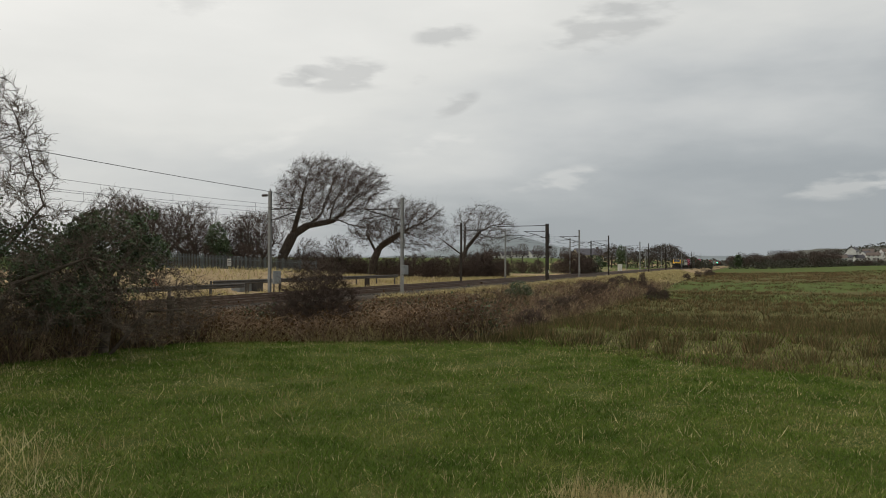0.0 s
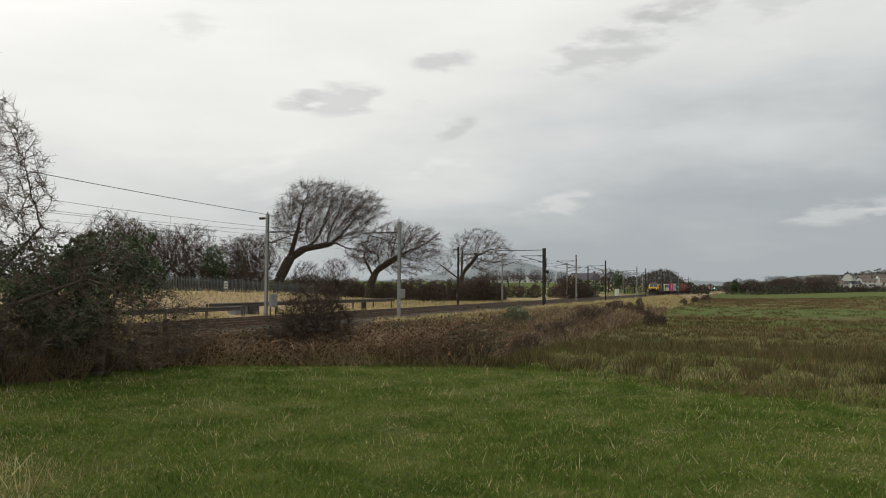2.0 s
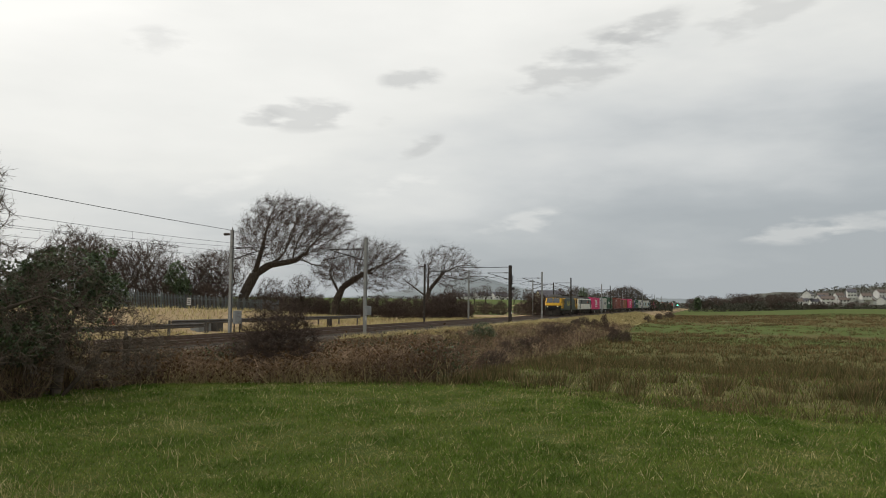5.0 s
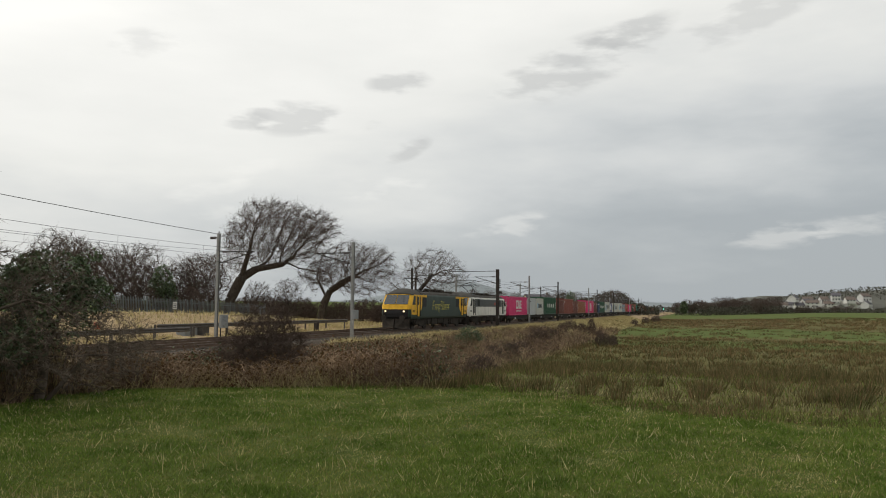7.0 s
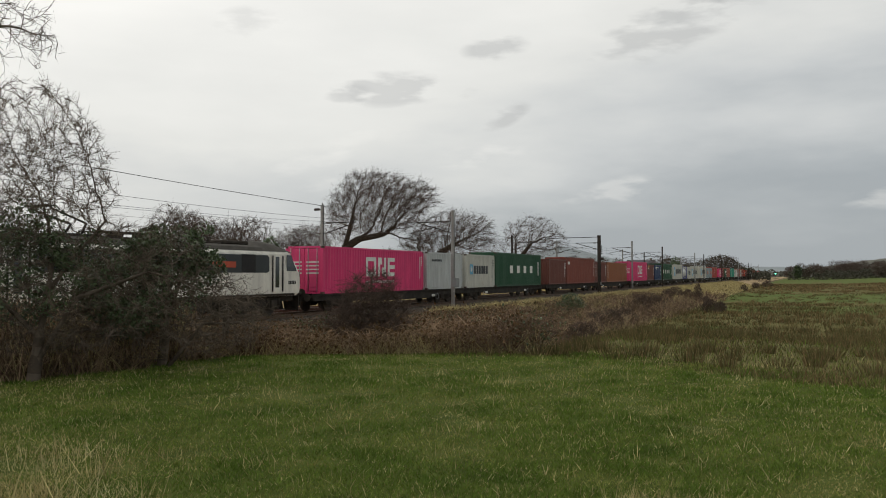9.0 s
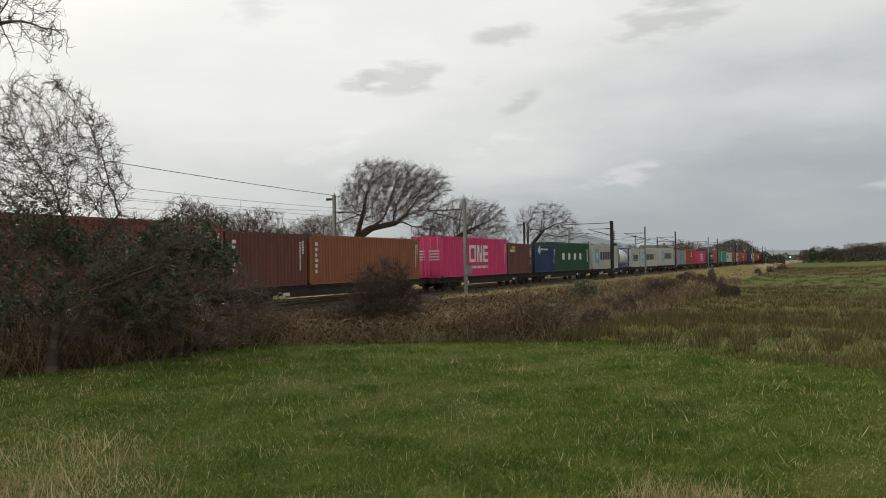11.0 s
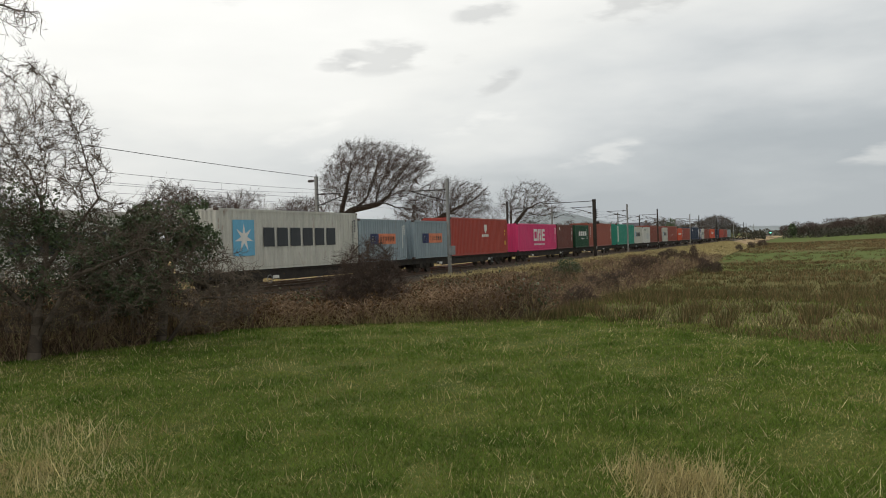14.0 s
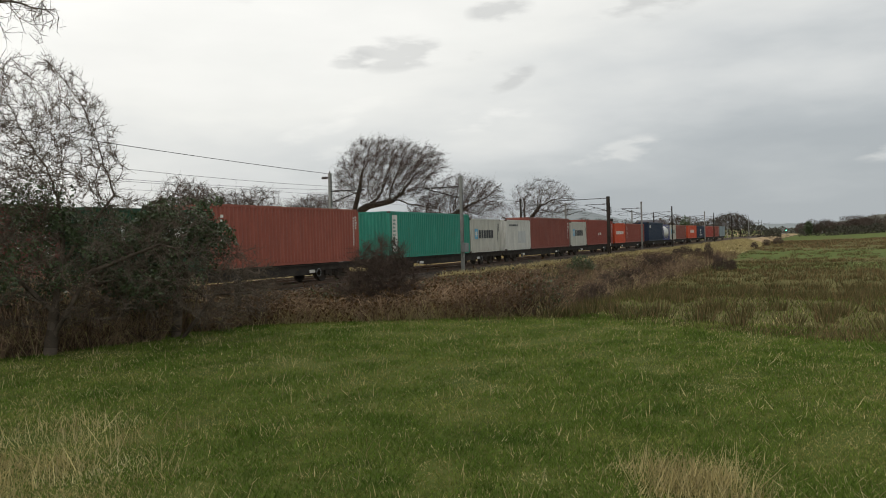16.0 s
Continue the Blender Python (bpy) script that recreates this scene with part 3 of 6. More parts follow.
def palisade():
    ob = tagged(new("palisade_fence"), "grey steel palisade fence with pointed pales", "fence")
    a, b = at(azx(272), 79, 0.70), at(azx(560), 97, -0.12)
    n = int((b - a).length / 0.2)
    bm = bmesh.new()
    prof = [(-0.045, 0), (0.045, 0), (0.045, 1.65), (0.0, 1.82), (-0.045, 1.65)]
    f = [bm.verts.new((x, -0.012, z)) for x, z in prof]
    k = [bm.verts.new((x, 0.012, z)) for x, z in prof]
    bm.faces.new(f)
    bm.faces.new(k[::-1])
    for i in range(5):
        bm.faces.new((f[i], k[i], k[(i + 1) % 5], f[(i + 1) % 5]))
    me = bpy.data.meshes.new("pale")
    bm.to_mesh(me)
    bm.free()
    me.materials.append(M_FENCE)
    yaw = math.atan2(b.y - a.y, b.x - a.x)
    for i in range(n):
        p = a.lerp(b, i / n)
        q = new("pale", me)
        q.parent = ob
        q.matrix_basis = Matrix.Translation(p) @ Matrix.Rotation(yaw, 4, "Z")
    for z in (0.35, 1.45):
        bm = bmesh.new()
        tube(bm, (a.x, a.y + 0.05, a.z + z), (b.x, b.y + 0.05, b.z + z), 0.03, n=4)
        part("fence_rail", bm, M_FENCE, ob)
    m = int((b - a).length / 2.75)
    for i in range(m + 1):
        p = a.lerp(b, i / m)
        bm = bmesh.new()
        box(bm, p.x - 0.06, p.x + 0.06, p.y + 0.02, p.y + 0.14, p.z - 0.9, p.z + 1.9)
        part("post", bm, M_FENCE, ob)
    p = a.lerp(b, 0.40)
    bm = bmesh.new()
    box(bm, -0.28, 0.28, -0.06, -0.04, 0.75, 1.5)
    s = tagged(part("notice_board", bm, M_RENDER_WALL, None), "small white notice fixed to the fence", "notice")
    s.matrix_world = Matrix.Translation(p) @ Matrix.Rotation(yaw, 4, "Z")
    for k in range(3):
        bm = bmesh.new()
        box(bm, -0.22, 0.22, -0.066, -0.06, 0.9 + 0.18 * k, 0.97 + 0.18 * k)
        part("marking", bm, M_INK, s)


palisade()


def placed_box(name, px, l, w, dpt, h, mat, label, cat, z=None, lid=False, legs=0.0):
    d = line_hit(azx(px), l)
    p = at(azx(px), d, z)
    ob = tagged(new(name), label, cat)
    ob.matrix_world = Matrix.Translation(p) @ Matrix.Rotation(line_yaw(40), 4, "Z")
    bm = bmesh.new()
    box(bm, -w / 2, w / 2, -dpt / 2, dpt / 2, legs - 0.05, h, 0.02)
    part("body", bm, mat, ob)
    if lid:
        bm = bmesh.new()
        box(bm, -w / 2 - 0.05, w / 2 + 0.05, -dpt / 2 - 0.05, dpt / 2 + 0.05, h + 0.002, h + 0.06, 0.015)
        part("lid", bm, mat, ob)
    if legs:
        for s in (-1, 1):
            bm = bmesh.new()
            box(bm, s * w * 0.42 - 0.035, s * w * 0.42 + 0.035, -0.035, 0.035, -0.1, legs - 0.05)
            part("leg", bm, M_MASTDK, ob)
    return ob


placed_box("trackside_cabinet", 428, -12.5, 1.6, 0.8, 0.62, M_CABINET, "low grey concrete cabinet in dead grass", "cabinet", lid=True)
placed_box("trackside_cabinet", 455, -12.0, 0.9, 0.6, 0.75, M_ARMCO, "small dark trackside cabinet beside the guard rail", "cabinet", lid=True)
placed_box("equipment_board", 490, -7.4, 0.85, 0.2, 1.75, M_CABINET, "grey equipment board on two legs", "cabinet", legs=0.85)
placed_box("relay_cabinet", 1097, -8.0, 1.4, 1.0, 1.9, M_PALE, "white relay cabinet beside the line", "cabinet", lid=True)
placed_box("relay_cabinet", 650, -9.0, 0.5, 0.3, 0.9, M_MASTDK, "small dark post cabinet by the guard rail", "cabinet")
bm = bmesh.new()
for k in range(7):
    a = k * 0.9
    tube(bm, (0.12 * math.cos(a), 0.12 * math.sin(a), 0.02), (0.22 * math.cos(a + 0.7), 0.2 * math.sin(a + 0.7), 0.26 + 0.1 * (k % 3)), 0.13, 0.03, n=5)
rg = tagged(part("plastic_bag", bm, M_RAG, None), "crumpled orange-red plastic bag on dead grass", "bag")
rg.matrix_world = Matrix.Translation(at(azx(275), line_hit(azx(275), -15)) + Vector((0, 0, -0.02)))

# far signal with a green light
sp = on_line(610, 3.2, RAIL - 0.75)
sg = tagged(new("railway_signal"), "dark post signal showing a green light", "railway signal")
sg.matrix_world = Matrix.Translation(sp)
bm = bmesh.new()
box(bm, -0.1, 0.1, -0.1, 0.1, 0, 3.4)
part("post", bm, M_MASTDK, sg)
bm = bmesh.new()
box(bm, -0.4, 0.4, -0.15, 0.2, 2.0, 3.6, 0.05)
part("head", bm, M_BLACK, sg)
bm = bmesh.new()
tube(bm, (0, -0.2, 2.8), (0, -0.16, 2.8), 0.36, n=14)
part("lens", bm, M_SIGNAL, sg, "glowing green lens")


# ---- houses and distance ----
def house(p, yaw, w, dp, h, wall, roof, label, n=3):
    ob = tagged(new("house"), label, "house", "houses across the fields")
    ob.matrix_world = Matrix.Translation(p) @ Matrix.Rotation(yaw, 4, "Z")
    bm = bmesh.new()
    box(bm, -w / 2, w / 2, -dp / 2, dp / 2, -1.0, h)
    for s in (-1, 1):
        vs = [bm.verts.new((s * w / 2, y, z)) for y, z in ((-dp / 2, h), (dp / 2, h), (0, h + dp * 0.36))]
        bm.faces.new(vs)
    part("wall", bm, wall, ob)
    bm = bmesh.new()
    o = 0.35
    for s in (-1, 1):
        e, r = h - 0.12, h + dp * 0.36 + 0.06
        q = [(-w / 2 - o, s * (dp / 2 + o), e), (w / 2 + o, s * (dp / 2 + o), e), (w / 2 + o, 0, r), (-w / 2 - o, 0, r)]
        a = [bm.verts.new(v) for v in q] + [bm.verts.new((x, y, z + 0.15)) for x, y, z in q]
        for idx in ((0, 1, 2, 3), (7, 6, 5, 4), (0, 4, 5, 1), (1, 5, 6, 2), (2, 6, 7, 3), (3, 7, 4, 0)):
            bm.faces.new([a[i] for i in idx])
    rf = part("roof", bm, roof, ob)
    bm = bmesh.new()
    box(bm, w * 0.36, w * 0.36 + 0.7, -0.35, 0.35, h + dp * 0.2, h + dp * 0.36 + 1.0)
    part("chimney", bm, M_REDTILE, rf)
    for lev in range(2 if h > 4 else 1):
        for i in range(n):
            x = -w / 2 + w * (i + 0.5) / n
            bm = bmesh.new()
            box(bm, x - 0.6, x + 0.6, -dp / 2 - 0.04, -dp / 2 + 0.02, 0.9 + 2.6 * lev, 2.1 + 2.6 * lev)
            wd = part("window", bm, M_PANE, ob)
            bm = bmesh.new()
            box(bm, x - 0.7, x + 0.7, -dp / 2 - 0.12, -dp / 2 - 0.045, 0.78 + 2.6 * lev, 0.88 + 2.6 * lev)
            part("sill", bm, M_RENDER_WALL, wd)
    return ob


def far_z(y_row, d):
    return EYE - (y_row - 463) / 1403 * d


house(at(azx(1040), 330, far_z(470, 330)), radians(15), 11, 7, 4.6, M_CREAM_WALL, M_SLATE, "cream two-storey house with a slate roof")
for px, y, w in ((885, 459, 12), (900, 458, 14), (915, 456, 10), (932, 457, 13), (948, 456, 12), (962, 458, 10)):
    house(at(azx(px), 620, far_z(y, 620)), radians(px % 40), w, 7, 3.2, M_RENDER_WALL, M_SLATE, "white bungalow with a grey roof among trees")
rng = random.Random(4)
for i in range(26):
    px = 1492 + i * 6.5 + rng.uniform(-3, 3)
    d = 770 + rng.uniform(-35, 35)
    y = 461 - (i % 4) * 3.6 - rng.uniform(0, 3)
    house(at(azx(px), d, far_z(y, d)), radians(rng.uniform(-30, 50)), rng.uniform(6.5, 10), 7.0, rng.choice((2.0, 2.6, 4.2)), M_RENDER_WALL, rng.choice((M_SLATE, M_REDTILE)), "pale rendered house on a wooded hillside")
house(at(azx(1335), 520, far_z(461, 520)), 0.4, 6, 5, 2.2, M_RENDER_WALL, M_SLATE, "white cottage behind a hedge")


def ridge(name, d, prof, mat, label):
    """A long hill whose crest follows (azimuth, elevation) in degrees at distance d."""
    vs, fs = [], []
    azs = np.arange(prof[0][0], prof[-1][0] + 0.01, 0.25)
    for a in azs:
        e = float(np.interp(a, [p[0] for p in prof], [p[1] for p in prof]))
        e += 0.05 * noise.noise((a * 1.3, d, 0)) + 0.03 * noise.noise((a * 6, d, 4))
        for r, k in ((d * 0.8, -0.06), (d * 0.9, 0.55), (d, 1.0), (d * 1.15, 0.6)):
            z = EYE + math.tan(radians(max(e * k, e * k - 0.05))) * r if k > 0 else -12
            vs.append((r * math.sin(radians(a)), r * math.cos(radians(a)), z))
    for i in range(len(azs) - 1):
        for j in range(3):
            q = i * 4 + j
            fs.append((q, q + 4, q + 5, q + 1))
    return tagged(mesh_object(name, vs, fs, mat, shade=True), label, "hill", kind="structure")


ridge("backdrop_hills", 3200, [(-60, 0.25), (-40, 0.3), (-15, 0.25), (-3, 0.4), (2, 1.3), (4.5, 1.95), (6.0, 1.75), (8.0, 1.2), (10, 0.75), (13, 0.5), (20, 0.45), (24, 0.5), (27, 0.75), (34, 0.9), (60, 0.6)], M_HILL, "skyline hills tinted blue-grey for haze")
ridge("backdrop_hillside", 900, [(18, 0.0), (21, 0.3), (23, 0.6), (25.2, 0.95), (27.4, 0.95), (29.2, 1.15), (33, 1.4), (38, 1.6), (48, 0.8)], M_HILLSIDE, "dark wooded hillside with houses")


# ---- trees ----
from mathutils import kdtree


def blades(name, base, tip, width, mats, mi, bow=None):
    """Tapered grass blades, each a quad and a triangle."""
    n = len(base)
    rs = np.random.RandomState(n % 9973)
    th = rs.uniform(0, 2 * np.pi, n)
    ax = tip - base
    side = np.cross(ax, np.stack([np.cos(th), np.sin(th), 0.35 * np.sin(3 * th)], 1))
    side *= (width * 0.5 / np.maximum(1e-6, np.linalg.norm(side, axis=1)))[:, None]
    mid = (base + tip) / 2 + (bow if bow is not None else 0)
    V = np.stack([base - side, base + side, mid + side * 0.8, mid - side * 0.8, tip], 1).reshape(-1, 3)
    o = np.arange(n)[:, None] * 5
    loops = np.concatenate([o + np.array([[0, 1, 2, 3]]), o + np.array([[3, 2, 4]])], 1).reshape(-1)
    me = bpy.data.meshes.new(name)
    me.vertices.add(5 * n)
    me.vertices.foreach_set("co", V.reshape(-1))
    me.loops.add(7 * n)
    me.loops.foreach_set("vertex_index", loops)
    me.polygons.add(2 * n)
    st = (np.arange(n)[:, None] * 7 + np.array([[0, 4]])).reshape(-1)
    me.polygons.foreach_set("loop_start", st)
    me.polygons.foreach_set("material_index", np.repeat(mi, 2))
    for m in mats:
        me.materials.append(m)
    me.update(calc_edges=True)
    me.validate()
    return new(name, me)


def fill(blobs, n, rg):
    """n points inside ellipsoids (x, y, z, rx, ry, rz), denser towards their skins."""
    vol = [b[3] * b[4] * b[5] for b in blobs]
    out = []
    while len(out) < n:
        b = rg.choices(blobs, vol)[0]
        v = Vector((rg.gauss(0, 1), rg.gauss(0, 1), rg.gauss(0, 1))).normalized() * rg.random() ** 0.28
        out.append(Vector((b[0] + v.x * b[3], b[1] + v.y * b[4], b[2] + v.z * b[5])))
    return out


def grow(trunks, points, rg, step=0.45, reach=6.0, kill=0.6, lean=(0, 0, 0.1), rounds=110):
    """Branches that creep towards the points; returns nodes and their parents."""
    pos, par = [], []
    for tr in trunks:
        prev = -1
        if pos:                                        # a limb springs from the nearest point of the trunk
            j = min(range(len(pos)), key=lambda k: (pos[k] - Vector(tr[0])).length)
            if (pos[j] - Vector(tr[0])).length < 1.2 * step:
                prev = j
        for k, (a, b) in enumerate(zip(tr, tr[1:])):
            a, b = Vector(a), Vector(b)
            m = max(1, int((b - a).length / step))
            for i in range(1 if prev >= 0 else 0, m + 1):
                pos.append(a.lerp(b, i / m))
                par.append(prev)
                prev = len(pos) - 1
    lean = Vector(lean)
    pts = list(points)
    for _ in range(rounds):
        kd = kdtree.KDTree(len(pos))
        for i, p in enumerate(pos):
            kd.insert(p, i)
        kd.balance()
        pull, keep = {}, []
        for q in pts:
            p, i, d = kd.find(q)
            if d < kill:
                continue
            keep.append(q)
            if d < reach:
                pull[i] = pull.get(i, Vector()) + (q - p).normalized()
        pts = keep
        if not pull:
            break
        for i, v in pull.items():
            v = v.normalized() + lean + Vector((rg.gauss(0, 0.2), rg.gauss(0, 0.2), rg.gauss(0, 0.2)))
            pos.append(pos[i] + v.normalized() * step)
            par.append(i)
        if len(pos) > 9000:
            break
    return pos, par


def tree(name, trunks, blobs, n, seed, label, cat, step=0.45, kill=0.6, lean=(0, 0, 0.1), tip=0.012, twigs=3, twig_len=0.9, twig_r=0.012, base_r=0.4, wind=(0, 0, 0), bark=None, twig_m=None, group=""):
    rg = random.Random(seed)
    pos, par = grow(trunks, fill(blobs, n, rg), rg, step, kill * 12, kill, lean)
    N_ = len(pos)
    p_ = 2.0
    acc = [0.0] * N_
    for i in range(N_ - 1, -1, -1):
        if acc[i] == 0:
            acc[i] = tip ** p_
        if par[i] >= 0:
            acc[par[i]] += acc[i]
    most = max(acc)
    rad = [max(base_r * (a / most) ** 0.69, tip * 0.7) for a in acc]
    ob = tagged(new(name), label, cat, group)
    vs, fs = [], []

    def seg(a, b, ra, rb, m):
        q = (b - a).to_track_quat("Z", "Y")
        o = len(vs)
        for c, r in ((a, ra), (b, rb)):
            for j in range(m):
                t = 2 * math.pi * j / m
                v = c + q @ Vector((r * math.cos(t), r * math.sin(t), 0))
                vs.append((v.x, v.y, v.z))
        for j in range(m):
            fs.append((o + j, o + (j + 1) % m, o + m + (j + 1) % m, o + m + j))

    for i in range(N_):
        if par[i] >= 0:
            seg(pos[par[i]], pos[i], min(rad[par[i]], rad[i] * 1.5), rad[i], 7 if rad[i] > 0.08 else (4 if rad[i] > 0.03 else 3))
    tk = mesh_object("trunk" if len(trunks) < 4 or base_r > 0.2 else "branchwork", vs, fs, bark or M_BARK, ob, shade=True)
    if tk.name.startswith("branchwork"):
        tk["kind"] = "stuff"
    thin = np.array([i for i in range(N_) if rad[i] < max(tip * 3.2, 0.02) and par[i] >= 0])
    tr = np.random.RandomState(seed)
    P = np.array([tuple(p) for p in pos])
    A, Q = P[thin], P[[par[i] for i in thin]]
    A, Q = np.repeat(A, twigs, 0), np.repeat(Q, twigs, 0)
    n_ = len(A)
    g = (A - Q) / np.linalg.norm(A - Q, axis=1)[:, None]
    d = g * 0.9 + np.array(wind) + tr.normal(size=(n_, 3)) * 0.5
    d /= np.linalg.norm(d, axis=1)[:, None]
    ln = (twig_len * tr.uniform(0.35, 1.15, n_))[:, None]
    a = A + (Q - A) * tr.uniform(0, 1, n_)[:, None]
    b = a + d * ln + np.array(wind) * ln * 0.3
    bow = tr.normal(size=(n_, 3)) * 0.09 * ln
    # side twiglets
    f = tr.uniform(0.3, 0.8, n_)[:, None]
    a2 = a + (b - a) * f
    d2 = d + tr.normal(size=(n_, 3)) * 0.7
    b2 = a2 + d2 * ln * 0.45
    cr = blades("crown", np.concatenate([a, a2]), np.concatenate([b, b2]), np.concatenate([np.full(n_, 2.2 * twig_r), np.full(n_, 1.6 * twig_r)]), [twig_m or M_TWIG], np.zeros(2 * n_, np.int32), np.concatenate([bow, bow * 0]))
    cr.parent = ob
    return ob


def stand(ob, az, d, z=None):
    """Set a tree at an azimuth and distance, its local x to the right as seen from the camera."""
    p = at(az, d, z)
    ob.matrix_world = Matrix.Translation(p - Vector((0, 0, 0.15))) @ Matrix.Rotation(-radians(az), 4, "Z")
    return ob


K = 92 / 1403
big = tree("wind_swept_tree", [[(0, 0, 0), (0.35, 0.1, 2.4), (1.4, 0.3, 4.6)], [(1.4, 0.3, 4.6), (4.2, 0.6, 6.6)], [(1.4, 0.3, 4.6), (2.2, -0.8, 7.6)], [(3.0, 0.4, 5.7), (6.0, -0.5, 6.3)]],
           [(5.4, 0, 9.6, 5.6, 5, 3.6), (9.0, 0, 10.6, 3.3, 3.5, 2.2), (0.9, 0, 8.4, 1.9, 3, 3.3), (9.6, 0, 5.2, 2.2, 2, 1.5), (4.5, 0, 12.0, 4.0, 3.4, 1.6)], 3600, 1,
           "bare wind-swept tree leaning over a palisade fence", "tree", step=0.36, kill=0.44, lean=(0.07, 0, 0.04), tip=0.010, twigs=8, twig_len=0.95, twig_r=0.0065, base_r=0.58, wind=(0.35, 0, 0.12))
stand(big, azx(495), 100, -0.1)
big.scale = (1.1, 1.1, 1.1)
two = tree("wind_swept_tree", [[(0, 0, 0), (0.2, 0, 1.6), (1.0, 0.1, 3.2)], [(1.0, 0.1, 3.2), (3.6, 0, 4.8)], [(0.6, 0, 2.4), (-0.6, 0.4, 4.6)]],
           [(3.2, 0, 6.0, 4.6, 3.6, 2.9), (6.6, 0, 6.3, 2.6, 2.4, 2.2), (-0.6, 0, 4.9, 1.7, 2, 2.0), (4.6, 0, 3.6, 3.0, 2, 1.2)], 2400, 2,
           "bare spreading tree leaning with the wind", "tree", step=0.36, kill=0.44, lean=(0.09, 0, 0.04), tip=0.010, twigs=7, twig_len=0.9, twig_r=0.0065, base_r=0.46, wind=(0.3, 0, 0.1))
stand(two, azx(658), 106, 0.0)
two.scale = (1.08, 1.08, 1.17)
three = tree("wind_swept_tree", [[(0, 0, 0), (0.2, 0, 2.0), (0.9, 0, 3.6)], [(0.9, 0, 3.6), (3.0, 0, 6.0)], [(0.3, 0, 2.4), (-2.2, 0.3, 4.2)], [(0.5, 0, 2.8), (0.6, 0.3, 6.4)]],
             [(3.2, 0, 6.6, 4.2, 3.4, 3.2), (6.2, 0, 6.2, 2.2, 2.0, 2.0), (-2.8, 0, 4.6, 2.4, 2.2, 2.0), (0.4, 0, 7.2, 2.0, 2.0, 2.2)], 2000, 3,
             "bare open-crowned tree beside the railway", "tree", step=0.4, kill=0.5, lean=(0.1, 0, 0.05), tip=0.011, twigs=6, twig_len=0.9, twig_r=0.0065, base_r=0.4, wind=(0.25, 0, 0.12))
stand(three, azx(816), 128, 0.0)
three.scale = (1.08, 1.08, 1.14)

# smaller bare trees, copied along hedges and field edges
small = tree("bare_tree", [[(0, 0, 0), (0.1, 0, 1.4), (0.2, 0, 2.4)], [(0.15, 0, 1.8), (-0.9, 0.2, 3.2)]], [(0.2, 0, 4.2, 2.3, 2.3, 2.4), (-1.0, 0, 3.4, 1.3, 1.4, 1.4), (1.2, 0.3, 3.2, 1.4, 1.2, 1.3)], 900, 5,
             "small bare winter tree in a hedge", "tree", step=0.3, kill=0.42, lean=(0.06, 0, 0.08), tip=0.011, twigs=4, twig_len=0.75, twig_r=0.010, base_r=0.17, wind=(0.1, 0, 0.15), group="small bare trees")
stand(small, azx(322), 88)
shrub = tree("bare_shrub", [[(0.0, 0, 0), (0.1, 0, 0.9)], [(0.3, 0.1, 0), (0.7, 0.2, 0.9)], [(-0.3, 0, 0), (-0.8, 0.1, 0.8)], [(0, -0.3, 0), (0.1, -0.8, 0.8)]], [(0, 0, 1.5, 2.0, 1.5, 1.5), (0.9, 0, 1.2, 1.5, 1.2, 1.1), (-1.0, 0, 1.1, 1.4, 1.2, 1.1)], 650, 6,
             "dense brown leafless shrub", "shrub", step=0.24, kill=0.34, lean=(0.03, 0, 0.06), tip=0.011, twigs=7, twig_len=0.6, twig_r=0.013, base_r=0.06, wind=(0.05, 0, 0.15), group="leafless shrubs", bark=M_TWIG)
stand(shrub, azx(770), 112)


def again(ob, az, d, s, z=None, turn=None, tall=1.0):
    c = copy_thing(ob, Matrix.Identity(4))
    p = at(az, d, z)
    c.matrix_basis = Matrix.LocRotScale(p - Vector((0, 0, 0.15 * s)), Euler((0, 0, -radians(az) + (turn or 0))), (s, s, s * tall))
    return c


rng = random.Random(11)
for px, d, s in ((283, 90, 0.8), (300, 94, 1.0), (345, 96, 1.05), (362, 98, 0.8), (412, 100, 0.85), (430, 97, 0.95), (450, 99, 1.0), (468, 104, 1.1), (255, 84, 0.9), (232, 80, 0.9), (200, 82, 1.0), (600, 112, 0.8), (545, 108, 0.7)):
    again(small, azx(px), d, s * 1.2, turn=rng.uniform(0, 6))
for i in range(20):                                   # scrub under the large trees and along the far verge
    again(shrub, azx(500 + i * 20 + rng.uniform(-8, 8)), 103 + rng.uniform(-5, 14) + i * 1.0, rng.uniform(0.85, 1.4), turn=rng.uniform(0, 6))
for px, d, s in ((400, 92, 1.0), (430, 92, 1.1), (460, 94, 1.1), (350, 88, 1.0), (310, 86, 1.0), (865, 125, 1.5), (842, 122, 1.4), (1010, 150, 1.6), (1020, 152, 1.5), (1035, 155, 1.3), (915, 165, 1.0), (930, 170, 0.9), (952, 168, 1.0), (890, 160, 1.0), (985, 175, 0.9)):
    again(shrub, azx(px), d, s, turn=rng.uniform(0, 6))
for px, d, s in ((1063, 300, 2.0), (1082, 320, 2.6), (1110, 310, 2.2), (1128, 340, 1.9), (1150, 340, 2.3), (1163, 350, 2.7), (1178, 345, 2.8), (1192, 350, 2.6), (1206, 360, 2.0), (905, 330, 1.9), (925, 320, 2.1), (952, 330, 2.0), (975, 325, 1.8), (880, 330, 2.0), (1000, 340, 1.9), (862, 300, 1.9)):
    again(small, azx(px), d, s * 0.62, far_z(472 if px > 1040 else 464, d), turn=rng.uniform(0, 6), tall=0.95)
